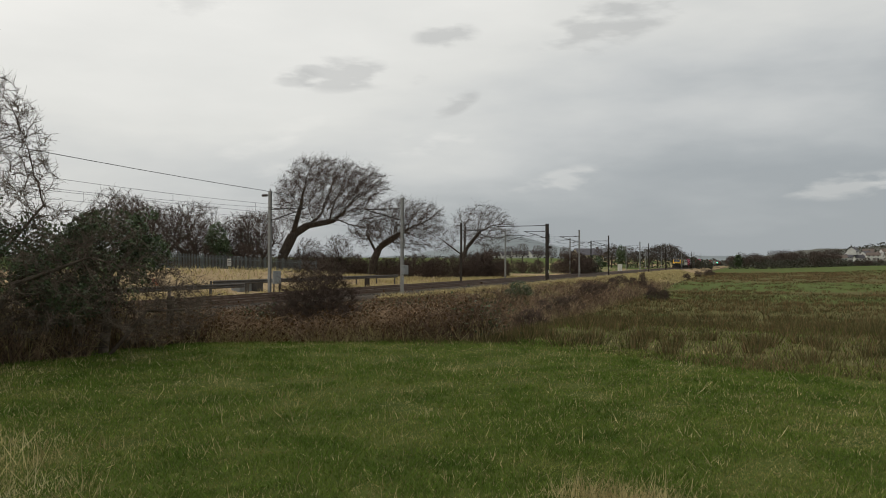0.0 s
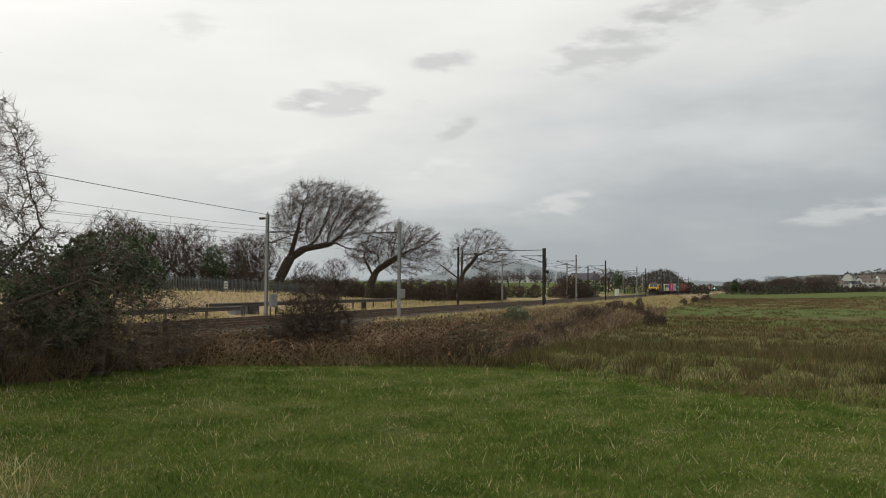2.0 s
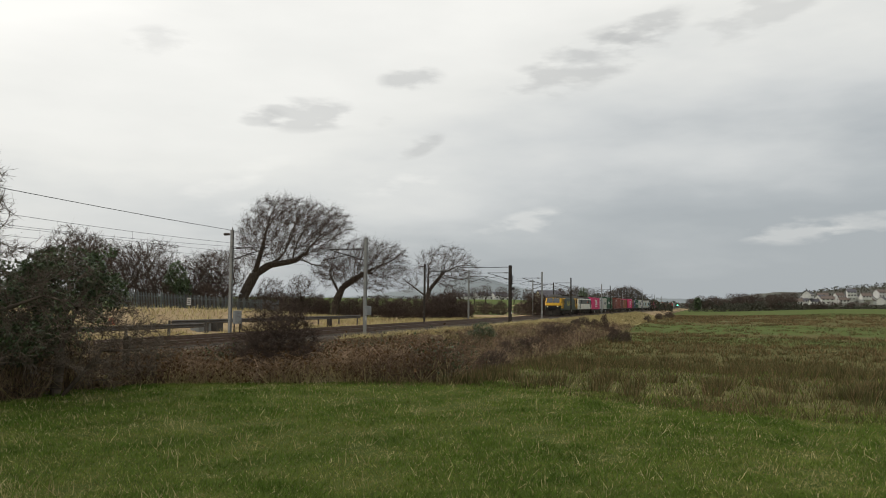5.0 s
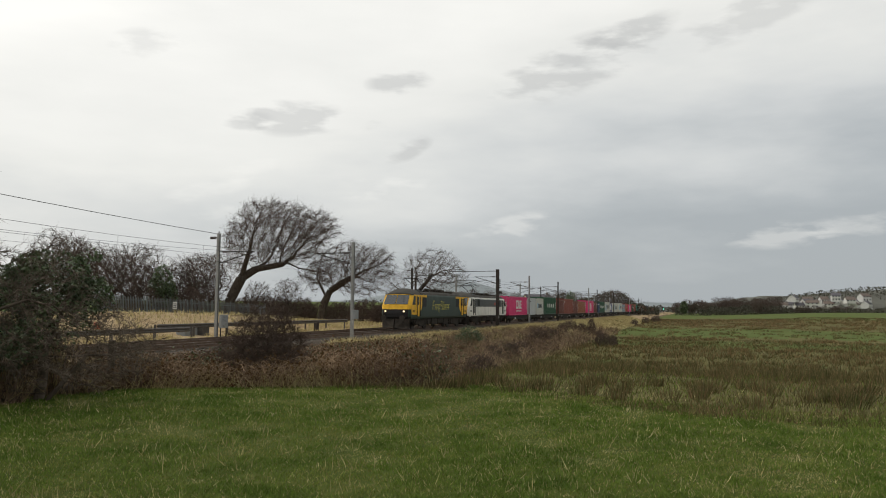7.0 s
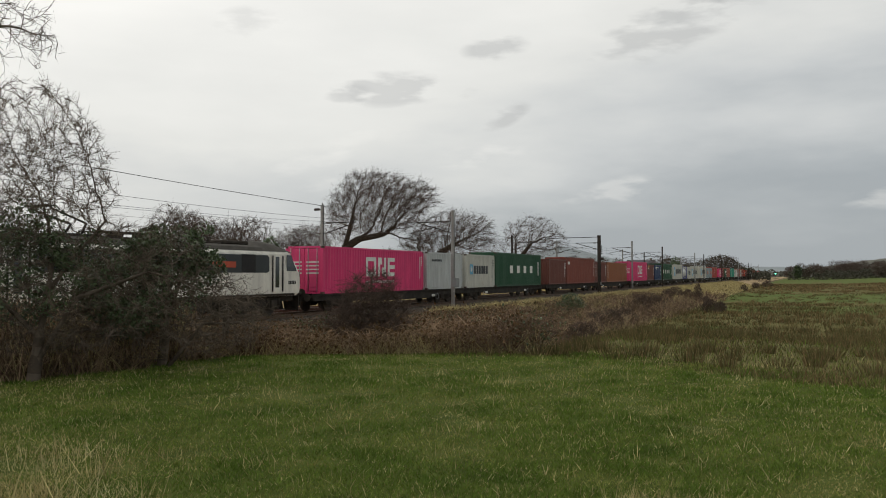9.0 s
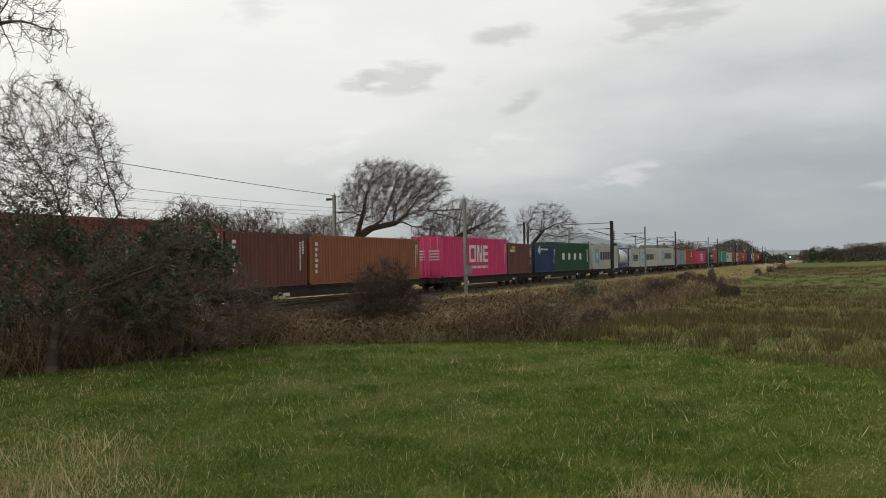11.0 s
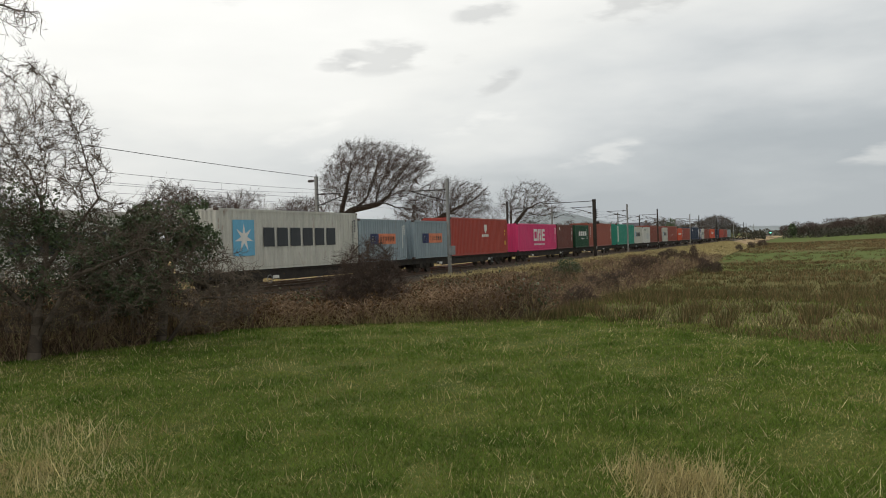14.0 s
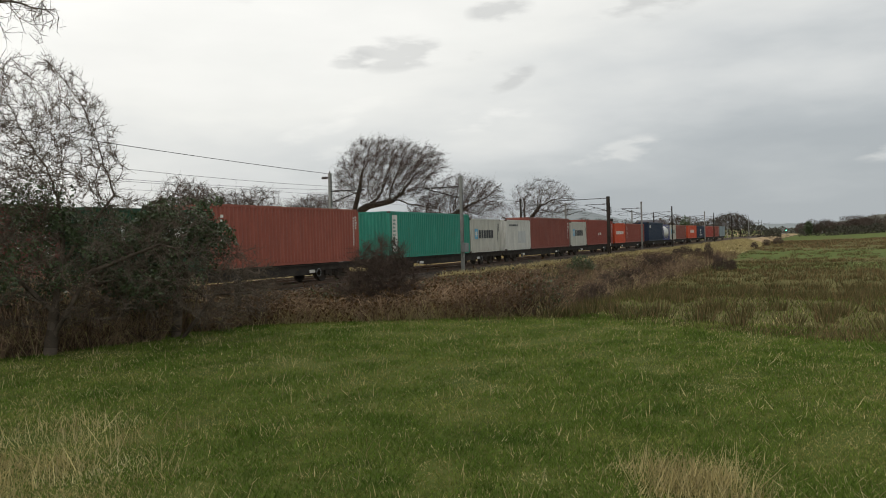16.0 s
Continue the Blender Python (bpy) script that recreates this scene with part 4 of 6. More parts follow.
for i in range(46):                                   # wood edge beyond the field
    px = 1296 + i * 7.4 + rng.uniform(-4, 4)
    d = 455 + rng.uniform(-20, 50)
    again(small if i % 3 else shrub, azx(px), d, rng.uniform(1.0, 1.75) * (1.0 if i % 3 else 1.7) * (0.45 if px > 1490 else 1.0), far_z(470 - 0.012 * (px - 1222), d), turn=rng.uniform(0, 6), tall=0.9)


# ---- leafy things ----
def leaf_mesh(name, pts, size, mat, rg, parent=None):
    """Small folded leaves at the points."""
    n = len(pts)
    rs = np.random.RandomState(rg.randint(0, 9999))
    P = np.array([tuple(p) for p in pts])
    a = rs.normal(size=(n, 3))
    a /= np.linalg.norm(a, axis=1)[:, None]
    b = np.cross(a, rs.normal(size=(n, 3)))
    b /= np.linalg.norm(b, axis=1)[:, None]
    s = (size * rs.uniform(0.6, 1.3, n))[:, None]
    V = np.stack([P - a * s, P + b * s * 0.6 + 0.15 * s * np.cross(a, b), P + a * s, P - b * s * 0.6 + 0.15 * s * np.cross(a, b)], 1).reshape(-1, 3)
    F = np.arange(4 * n).reshape(-1, 4)
    return mesh_object(name, V.tolist(), F.tolist(), mat, parent)


rs = np.random.RandomState(21)


def turf():
    n = 480000
    az = rs.uniform(-43, 41, n)
    L_ = np.interp(az, [-180, -60, -32, -22, -12, 0, 4, 9, 13, 21, 29, 60, 180], [14, 14, 14.6, 15.6, 15.9, 15.5, 15.3, 15.0, 14.0, 13.0, 12.6, 14, 14]) + 1.2
    r = 3.7 + (L_ - 3.7) * rs.uniform(0, 1, n) ** 1.15
    x, y = r * np.sin(np.radians(az)), r * np.cos(np.radians(az))
    # ground and patches read off a fine lattice
    gx, gy = np.arange(-13, 13.2, 0.15), np.arange(2, 18, 0.15)
    G = np.array([[ground_z(float(p), float(q)) for q in gy] for p in gx])
    Q = np.array([[0.4 * noise.noise((p * 0.55, q * 0.55, 4)) + 0.6 * noise.noise((p * 1.5, q * 1.5, 9)) + 0.6 * noise.noise((p * 3.1, q * 3.1, 2)) for q in gy] for p in gx])

    def read(A):
        fx, fy = (x - gx[0]) / 0.15, (y - gy[0]) / 0.15
        i, j = np.clip(fx.astype(int), 0, len(gx) - 2), np.clip(fy.astype(int), 0, len(gy) - 2)
        p, q = np.clip(fx - i, 0, 1), np.clip(fy - j, 0, 1)
        return (A[i, j] * (1 - p) + A[i + 1, j] * p) * (1 - q) + (A[i, j + 1] * (1 - p) + A[i + 1, j + 1] * p) * q

    z, patch = read(G), read(Q)
    h = (0.022 + 0.030 * rs.uniform(0, 1, n) ** 2) * (1 + 0.9 * np.clip(patch + 0.05, -0.5, 1))
    base = np.stack([x, y, z - 0.01], 1)
    lean = rs.normal(size=(n, 2)) * 0.55
    tip = base + np.stack([lean[:, 0] * h, lean[:, 1] * h, h], 1)
    dead = rs.uniform(0, 1, n) < np.clip(0.07 + 0.2 * (patch < -0.25) + (0.75 + 0.5 * patch) * np.exp(-((az + 33) / 7) ** 2 - ((r - 6) / 2.2) ** 2) + 0.95 * np.exp(-((az - 13) / 4) ** 2 - ((r - 5.1) / 0.6) ** 2), 0, 1)
    tone = patch + rs.normal(size=n) * 0.22
    kind = np.where(dead, 1, np.where(tone < -0.28, 2, np.where(tone > 0.18, 3, 0))).astype(np.int32)
    blades("meadow_grass", base, tip, 0.0028 + 0.00038 * r, [M_BLADE, M_STRAW, M_BLADE_DULL, M_BLADE_DARK], kind)
    tagged(bpy.data.objects["meadow_grass"], "short winter meadow grass with pale dead blades", "grass", kind="stuff")


turf()


def stalks():
    """Pale dead stems standing in clumps over the turf."""
    B, T, Wd = [], [], []
    spots = [(rs.uniform(-42, 40), rs.uniform(4.2, 15), rs.randint(2, 9), 0.12) for _ in range(520)]
    spots += [(13 + rs.normal() * 2.2, 5.25 + rs.normal() * 0.16, 34, 0.20) for _ in range(22)]
    spots += [(-33 + rs.normal() * 5, 6.2 + rs.normal() * 1.2, 16, 0.20) for _ in range(70)]
    for az, r, k, hh in spots:
        cx, cy = r * math.sin(radians(az)), r * math.cos(radians(az))
        for _ in range(k):
            x, y = cx + rs.normal() * 0.10, cy + rs.normal() * 0.10
            h = hh * rs.uniform(0.25, 1.2)
            B.append((x, y, ground_z(x, y) - 0.01))
            T.append((x + rs.normal() * 0.38 * h, y + rs.normal() * 0.38 * h, B[-1][2] + h))
            Wd.append(0.0036 + 0.00034 * r)
    ob = blades("dead_grass_stems", np.array(B), np.array(T), np.array(Wd), [M_STRAW], np.zeros(len(B), np.int32))
    tagged(ob, "scattered pale dead stems in the meadow", "dead grass", kind="stuff")


stalks()


def rushes():
    B, T, Wd, MI = [], [], [], []

    def clump(x, y, h, spread, k, tan, w):
        z = ground_z(x, y)
        for _ in range(k):
            a, q = rs.uniform(0, 6.283), spread * math.sqrt(rs.uniform())
            bx, by = x + q * math.cos(a), y + q * math.sin(a)
            hh = h * rs.uniform(0.55, 1.1)
            B.append((bx, by, z - 0.05))
            T.append((bx + math.cos(a) * q * 0.7 + rs.normal() * 0.14 * hh, by + math.sin(a) * q * 0.7 + rs.normal() * 0.14 * hh, z + hh))
            Wd.append(w * rs.uniform(0.7, 1.3))
            MI.append(1 if rs.uniform() < tan else 0)

    spots = []
    for d0, d1, dens in ((14, 24, 0.9), (24, 60, 0.85), (60, 120, 0.5), (120, 290, 0.26)):
        for _ in range(int(0.5 * radians(40) * (d1 * d1 - d0 * d0) * dens)):
            spots.append((rs.uniform(-3, 37), math.sqrt(rs.uniform(d0 * d0, d1 * d1))))
    for az, d in spots:
        x, y = d * math.sin(radians(az)), d * math.cos(radians(az))
        u, l = to_line(x, y)
        c = cover(x, y, ground_z(x, y))
        if l < 6 or c in (0, 3):
            continue
        nz = noise.noise((x * 0.13, y * 0.13, 12)) + 0.5 * noise.noise((x * 0.5, y * 0.5, 3))
        if c == 2 and rs.uniform() > 0.62:
            continue
        if nz < (0.0 if d < 60 else -0.1) and rs.uniform() < 0.8:
            continue
        far = d / 30
        k = int(min(90, max(14, 60 / far ** 0.8)))
        clump(x, y, (0.20 + 0.15 * rs.uniform() + 0.26 * smooth(18, 45, d)) * (0.72 if c == 2 else 1.0) * (0.85 if d > 60 else 1), 0.10 + 0.14 * rs.uniform() + 0.0026 * d, k, 0.30 + 0.4 * smooth(55, 100, d) * (c == 1), 0.005 + 0.00042 * d)
    ob = blades("rush_tussocks", np.array(B), np.array(T), np.array(Wd), [M_RUSH, M_RUSHTAN], np.array(MI, np.int32))
    tagged(ob, "dark olive and brown rush tussocks across wet ground", "rushes", kind="stuff")


rushes()


def marsh_grass():
    """Rough tussocky grass over the wet ground, thinning with distance."""
    n = 110000
    az = rs.uniform(-4, 38, n)
    d = 12 + 110 * rs.uniform(0, 1, n) ** 1.7
    B, T, Wd, MI = [], [], [], []
    for a, q in zip(az, d):
        if q < lip(a) - 0.3:
            continue
        x, y = q * math.sin(radians(a)), q * math.cos(radians(a))
        if to_line(x, y)[1] < 9:
            continue
        k = noise.noise((x * 0.22, y * 0.22, 17)) + 0.6 * noise.noise((x * 0.9, y * 0.9, 18))
        z = ground_z(x, y)
        h = (0.06 + 0.11 * rs.uniform()) * (1 + 0.6 * max(-0.5, k)) * (0.7 + 0.5 * smooth(16, 40, q))
        B.append((x, y, z - 0.02))
        T.append((x + rs.normal() * 0.4 * h, y + rs.normal() * 0.4 * h, z + h))
        Wd.append(0.004 + 0.0005 * q)
        c = rs.uniform() + 0.5 * k
        MI.append(1 if c < -0.12 else (0 if c < 0.22 and q < 28 else (2 if c < 0.85 else 3)))
    ob = blades("marsh_grass", np.array(B), np.array(T), np.array(Wd), [M_BLADE, M_STRAW, M_RUSH, M_RUSHTAN], np.array(MI, np.int32))
    tagged(ob, "rough yellow-green marsh grass between rushes", "grass", kind="stuff")


marsh_grass()


def bramble_top(az):
    return float(np.interp(az, [-40, -20, -12, -5, 0, 5, 9, 13, 21], [0.050, 0.052, 0.050, 0.046, 0.037, 0.028, 0.022, 0.016, 0.007]))


def brambles():
    B, T, Wd, MI, BW, LP, LD = [], [], [], [], [], [], []
    made = 0
    while made < 92000:
        az = rs.uniform(-44, 19)
        d = 15 + 125 * rs.uniform() ** 2.0
        x, y = d * math.sin(radians(az)), d * math.cos(radians(az))
        u, l = to_line(x, y)
        if l < 3.9 or d < lip(az) + 0.3:
            continue
        if l < 9 and u > 45 and noise.noise((x * 0.16, y * 0.16, 21)) < (-0.28 if u < 112 else 0.1):
            continue
        if l > 13 and az > 4 + 3 * noise.noise((x * 0.2, y * 0.2, 1)):
            continue
        made += 1
        z = ground_z(x, y)
        roof = EYE - d * bramble_top(az) - z
        nz = 0.62 + 0.6 * noise.noise((x * 0.45, y * 0.45, 2)) + 0.35 * noise.noise((x * 1.6, y * 1.6, 6))
        dim = noise.noise((x * 0.24, y * 0.24, 41)) + 0.5 * noise.noise((x * 0.9, y * 0.9, 42))
        h = max(0.25, min(1.9, roof) * (0.70 + 0.6 * (nz - 0.5)) * rs.uniform(0.55, 1.12))
        a = rs.uniform(0, 6.283)
        s = rs.uniform(0.15, 0.75) * (0.7 + h * 0.4)
        straw = rs.uniform() < ((0.04 if dim > 0 else 0.18) if l > 5.5 else 0.4) + (0.16 if d < lip(az) + 1.0 else 0)
        up = 0.0 if straw or rs.uniform() < 0.25 else h * rs.uniform(0.1, 0.85)
        B.append((x, y, z - 0.03 + up))
        if straw:
            T.append((x + rs.normal() * 0.3 * h, y + rs.normal() * 0.3 * h, z + h * 0.7))
            BW.append((0, 0, 0))
        else:
            T.append((x + math.cos(a) * s, y + math.sin(a) * s, z + h * rs.uniform(0.15, 0.95)))
            BW.append((rs.normal() * 0.1, rs.normal() * 0.1, 0.12 + 0.28 * max(0.0, h - up) * rs.uniform()))
        Wd.append(0.0048 + 0.00030 * d)
        MI.append(2 if straw else (1 if dim > 0.02 or rs.uniform() < 0.22 else 0))
        if rs.uniform() < 0.8:
            q = Vector(B[-1]).lerp(Vector(T[-1]), rs.uniform(0.2, 1)) + Vector((rs.normal() * 0.12, rs.normal() * 0.12, rs.normal() * 0.08 + h * 0.2))
            (LP if noise.noise((x * 0.3, y * 0.3, 15)) > 0.12 else LD).append(q)
    ob = blades("bramble_thicket", np.array(B), np.array(T), np.array(Wd), [M_BRAMBLE, M_BRAMBLE_DK, M_STRAW], np.array(MI, np.int32), np.array(BW))
    tagged(ob, "tangled brown brambles and dead grass along the railway bank", "brambles", kind="stuff")
    rg = random.Random(8)
    tagged(leaf_mesh("bramble_leaves", LD + LP, 0.035, M_DEADLEAF, rg), "withered brown leaves among brambles", "leaves", kind="stuff")
    tagged(leaf_mesh("bramble_green_leaves", LP, 0.04, M_LEAF, rg), "dark green leaves among brambles", "leaves", kind="stuff")


brambles()


def leafy_bush(name, az, d, w, h, n, size, label, seed, z=None):
    rg = random.Random(seed)
    ob = tagged(new(name), label, "bush")
    p = at(az, d, z)
    ob.matrix_world = Matrix.Translation(p)
    bl = [(0, 0, h * 0.5, w * 0.5, w * 0.5, h * 0.5), (w * 0.25, 0, h * 0.35, w * 0.4, w * 0.4, h * 0.36), (-w * 0.25, 0, h * 0.38, w * 0.38, w * 0.4, h * 0.4)]
    pts = [q for q in fill(bl, n, rg) if noise.noise(q * (1.6 / w * 1.5)) > -0.28 and q.z > 0]
    leaf_mesh("foliage", pts, size, M_LEAF, rg, ob)
    bm = bmesh.new()
    for k in range(9):
        a = k * 0.7
        tube(bm, (0, 0, -0.1), (w * 0.35 * math.cos(a), w * 0.35 * math.sin(a), h * 0.75), 0.035, 0.012, n=4)
    part("stems", bm, M_TWIG_DK, ob)
    return ob


leafy_bush("evergreen_bush", azx(918), 62, 2.0, 1.9, 3000, 0.07, "dark green evergreen bush on the bank", 3)
leafy_bush("ivy_covered_stump", azx(384), 91, 2.6, 5.6, 3200, 0.14, "upright dark ivy-covered tree beyond the fence", 4)
leafy_bush("conifer", azx(1100), 300, 3.6, 7.6, 1100, 0.32, "dark conifer beyond the fields", 5, far_z(467, 300))
leafy_bush("evergreen_bush", azx(1052), 170, 4.5, 4.0, 1500, 0.25, "dark evergreen bush beside the line", 6)
leafy_bush("conifer", azx(1306), 440, 3.6, 6.6, 900, 0.6, "dark conifer at the wood edge", 7, far_z(470, 440))

front = tree("bare_shrub", [[(0.0, 0, 0), (0.05, 0, 0.8)], [(0.2, 0.1, 0), (0.35, 0.1, 0.8)], [(-0.2, 0, 0), (-0.35, 0.1, 0.7)], [(0, -0.2, 0), (0.1, -0.4, 0.7)]],
             [(0, 0, 1.35, 0.62, 0.55, 0.85), (0.22, 0, 1.0, 0.52, 0.5, 0.75), (-0.3, 0, 0.9, 0.55, 0.5, 0.7)], 1500, 16, "dense dark leafless shrub with withered berries", "shrub",
             step=0.11, kill=0.14, lean=(0.02, 0, 0.05), tip=0.003, twigs=13, twig_len=0.26, twig_r=0.0034, base_r=0.025, wind=(0.03, 0, 0.15), bark=M_TWIG_DK, twig_m=M_TWIG)
stand(front, azx(566), 17.2)
front.scale = (1.2, 1.1, 0.88)
for px, d, s in ((1085, 108, 0.55), (1098, 118, 0.55), (1150, 108, 0.5), (1158, 92, 0.5), (1176, 94, 0.42), (1120, 124, 0.5), (1040, 85, 0.6), (990, 62, 0.55), (960, 56, 0.5), (1010, 66, 0.55), (870, 40, 0.42), (940, 44, 0.5), (1065, 92, 0.55), (1215, 200, 0.55), (1235, 230, 0.6), (1255, 250, 0.7), (485, 19.5, 0.36), (470, 20.5, 0.30)):
    again(shrub, azx(px), d, s, turn=px * 0.1)
again(shrub, azx(1137), 118, 0.42, turn=2.0, tall=2.3)
bm = bmesh.new()
box(bm, -0.055, 0.055, -0.055, 0.055, -0.3, 0.95, 0.01)
fp = tagged(part("fence_post", bm, M_WOODPOST, None), "weathered wooden fence post among brambles", "fence post")
fp.matrix_world = Matrix.Translation(at(azx(304), 16.2)) @ Matrix.Rotation(0.05, 4, "X")


def bank_straw():
    """Bleached grass standing along the bank and the far verge."""
    B, T, Wd = [], [], []
    while len(B) < 42000:
        if len(B) % 3:
            u, l = 45 + 210 * rs.uniform() ** 1.3, rs.uniform(3.2, 11.0)
        else:
            u, l = rs.uniform(5, 130), -rs.uniform(7.6, 19)
        p = on_line(u, l)
        if noise.noise((p.x * 0.3, p.y * 0.3, 31)) < -0.12 or (l > 8 and rs.uniform() < 0.6) or (l > 4.8 and u < 112 and rs.uniform() < 0.88):
            continue
        d = math.hypot(p.x, p.y)
        z = ground_z(p.x, p.y)
        h = rs.uniform(0.2, 0.55) * (0.8 if l < 0 else 1.0)
        B.append((p.x, p.y, z - 0.03))
        T.append((p.x + rs.normal() * 0.45 * h, p.y + rs.normal() * 0.45 * h, z + h))
        Wd.append(0.010 + 0.0006 * d)
    ob = blades("bank_grass", np.array(B), np.array(T), np.array(Wd), [M_STRAW], np.zeros(len(B), np.int32))
    tagged(ob, "bleached dead grass along the railway bank", "dead grass", kind="stuff")


bank_straw()


def far_wood(name, d, tops, base_row, n, size, seed, label):
    """A dense distant wood edge; tops are (bearing, row) pairs."""
    rg = random.Random(seed)
    pts = []
    x0, x1 = tops[0][0], tops[-1][0]
    while len(pts) < n:
        px = rg.uniform(x0, x1)
        dd = d * rg.uniform(0.97, 1.06)
        top = float(np.interp(px, [q[0] for q in tops], [q[1] for q in tops])) + 4.5 * noise.noise((px * 0.09, seed, 0)) + 2.5 * noise.noise((px * 0.4, seed, 3))
        row = base_row - (base_row - top) * rg.random() ** 0.8
        pts.append(at(azx(px), dd, far_z(row, dd)))
    tagged(leaf_mesh(name, pts, size, M_FARWOOD, rg), label, "woodland", kind="stuff")


far_wood("far_woods", 450, [(1290, 462), (1300, 459), (1310, 453), (1340, 457), (1400, 459), (1440, 452), (1480, 457), (1520, 461), (1640, 460), (1720, 458)], 474, 8000, 0.55, 2, "dark leafless wood edge beyond the field")
far_wood("far_woods", 830, [(1380, 452), (1440, 445), (1480, 442), (1540, 434), (1600, 428), (1700, 424)], 466, 5200, 0.9, 3, "trees between houses on the hillside")
far_wood("far_woods", 350, [(1060, 452), (1085, 434), (1110, 446), (1150, 440), (1175, 431), (1195, 436), (1215, 452), (1260, 462)], 473, 4200, 0.42, 4, "leafless trees beside the distant line")
far_wood("far_woods", 700, [(1240, 459), (1262, 457), (1285, 460), (1310, 458)], 470, 900, 0.7, 7, "distant wood beyond the end of the line")
far_wood("far_woods", 345, [(870, 466), (930, 465), (1000, 467), (1060, 465)], 471, 1100, 0.4, 5, "clipped hedgerow between far fields")
far_wood("far_woods", 640, [(700, 452), (800, 452), (860, 449), (890, 450), (930, 453), (1000, 449), (1040, 444), (1060, 440)], 458, 1300, 0.6, 6, "trees round distant bungalows")

# ---- the hawthorn and its ivy ----
thorn = tree("hawthorn_tree", [[(0, 0, 0), (0.1, 0, 0.8), (0.25, 0.1, 1.8), (0.2, 0.1, 2.6)], [(0.1, 0, 0.8), (-0.9, 0.2, 1.9)], [(0.2, 0.1, 1.5), (1.0, -0.1, 2.6)], [(0.05, 0, 0.4), (0.6, -0.3, 1.4), (1.6, -0.4, 1.8)]],
             [(-0.15, 0, 3.35, 1.2, 1.2, 1.5), (-0.9, 0, 2.7, 1.2, 1.2, 1.1), (0.5, 0, 3.1, 0.7, 0.9, 1.2), (1.4, 0, 2.0, 1.2, 1.0, 0.7), (0.3, 0, 1.4, 2.0, 1.3, 0.9), (2.4, -0.2, 1.1, 1.4, 0.9, 0.7)], 4200, 31,
             "bare hawthorn with lichened twigs and ivy round its trunk", "tree", step=0.12, kill=0.14, lean=(0.01, 0, 0.05), tip=0.0036, twigs=5, twig_len=0.2, twig_r=0.0036, base_r=0.10, wind=(0.02, 0, 0.08), bark=M_TWIG_DK, twig_m=M_TWIG_DK)
stand(thorn, -31.0, 13.6)
rg = random.Random(77)
ivy_blobs = [(0.1, 0.2, 1.9, 1.3, 0.8, 0.8), (-0.4, 0.2, 2.4, 1.1, 0.7, 0.6), (0.1, 0.2, 1.3, 1.7, 0.9, 1.1), (-1.3, 0.1, 1.0, 1.5, 0.9, 1.0), (1.6, 0.2, 1.0, 1.2, 0.8, 1.0), (0.2, 0.2, 2.2, 0.6, 0.5, 0.5)]
pts = [q for q in fill(ivy_blobs, 30000, rg) if noise.noise(q * 2.2) > -0.05 and q.z > 1.15 + 0.7 * noise.noise(q * 1.3)]
leaf_mesh("ivy", pts, 0.031, M_LEAF, rg, thorn)["label"] = "dense dark ivy leaves"
ivy = tree("ivy_thicket", [[(0, 0, 0), (0.1, 0, 1.0), (0.4, 0, 1.9)], [(0.1, 0, 0.8), (-0.7, 0, 1.6)], [(0.35, 0, 1.8), (0.5, 0.1, 2.5), (0.1, 0, 3.0)], [(0, -0.2, 0), (0.7, -0.4, 0.9), (1.3, -0.5, 0.9)]],
           [(0.1, 0, 1.5, 1.1, 0.8, 0.9), (0.9, -0.2, 1.0, 0.9, 0.6, 0.8), (-1.0, 0, 0.9, 1.2, 0.8, 0.9), (0.35, 0, 2.5, 0.45, 0.3, 0.35)], 1500, 33,
           "dark ivy-smothered hedge tree over brambles", "tree", step=0.12, kill=0.17, tip=0.004, twigs=3, twig_len=0.26, twig_r=0.0045, base_r=0.09, bark=M_TWIG_DK, twig_m=M_TWIG_DK)
stand(ivy, -23.2, 14.8)
pts = [q for q in fill([(0.1, 0, 2.1, 0.75, 0.6, 0.55), (0.7, -0.1, 1.8, 0.45, 0.4, 0.5), (0.72, 0, 2.55, 0.2, 0.18, 0.14), (-0.6, 0, 1.5, 0.8, 0.6, 0.9)], 15000, rg) if noise.noise(q * 2.4 + Vector((9, 0, 0))) > -0.15]
leaf_mesh("ivy", pts, 0.036, M_LEAF, rg, ivy)["label"] = "glossy dark ivy leaves"
over = tree("overhanging_tree", [[(0, 0, 0), (0.1, 0, 2.5), (0.6, 0, 4.6)], [(0.6, 0, 4.6), (2.2, 0, 5.2)]], [(1.6, 0, 5.3, 1.5, 0.9, 0.5), (0.3, 0, 5.6, 1.6, 1.2, 0.9), (2.6, 0, 4.9, 0.7, 0.5, 0.3)], 900, 35,
            "bare tree reaching over the hedge", "tree", step=0.15, kill=0.2, tip=0.004, twigs=3, twig_len=0.3, twig_r=0.0045, base_r=0.13, bark=M_TWIG_DK, twig_m=M_TWIG_DK)
stand(over, -42.3, 13.5)
over.scale = (1.0, 1.0, 1.06)


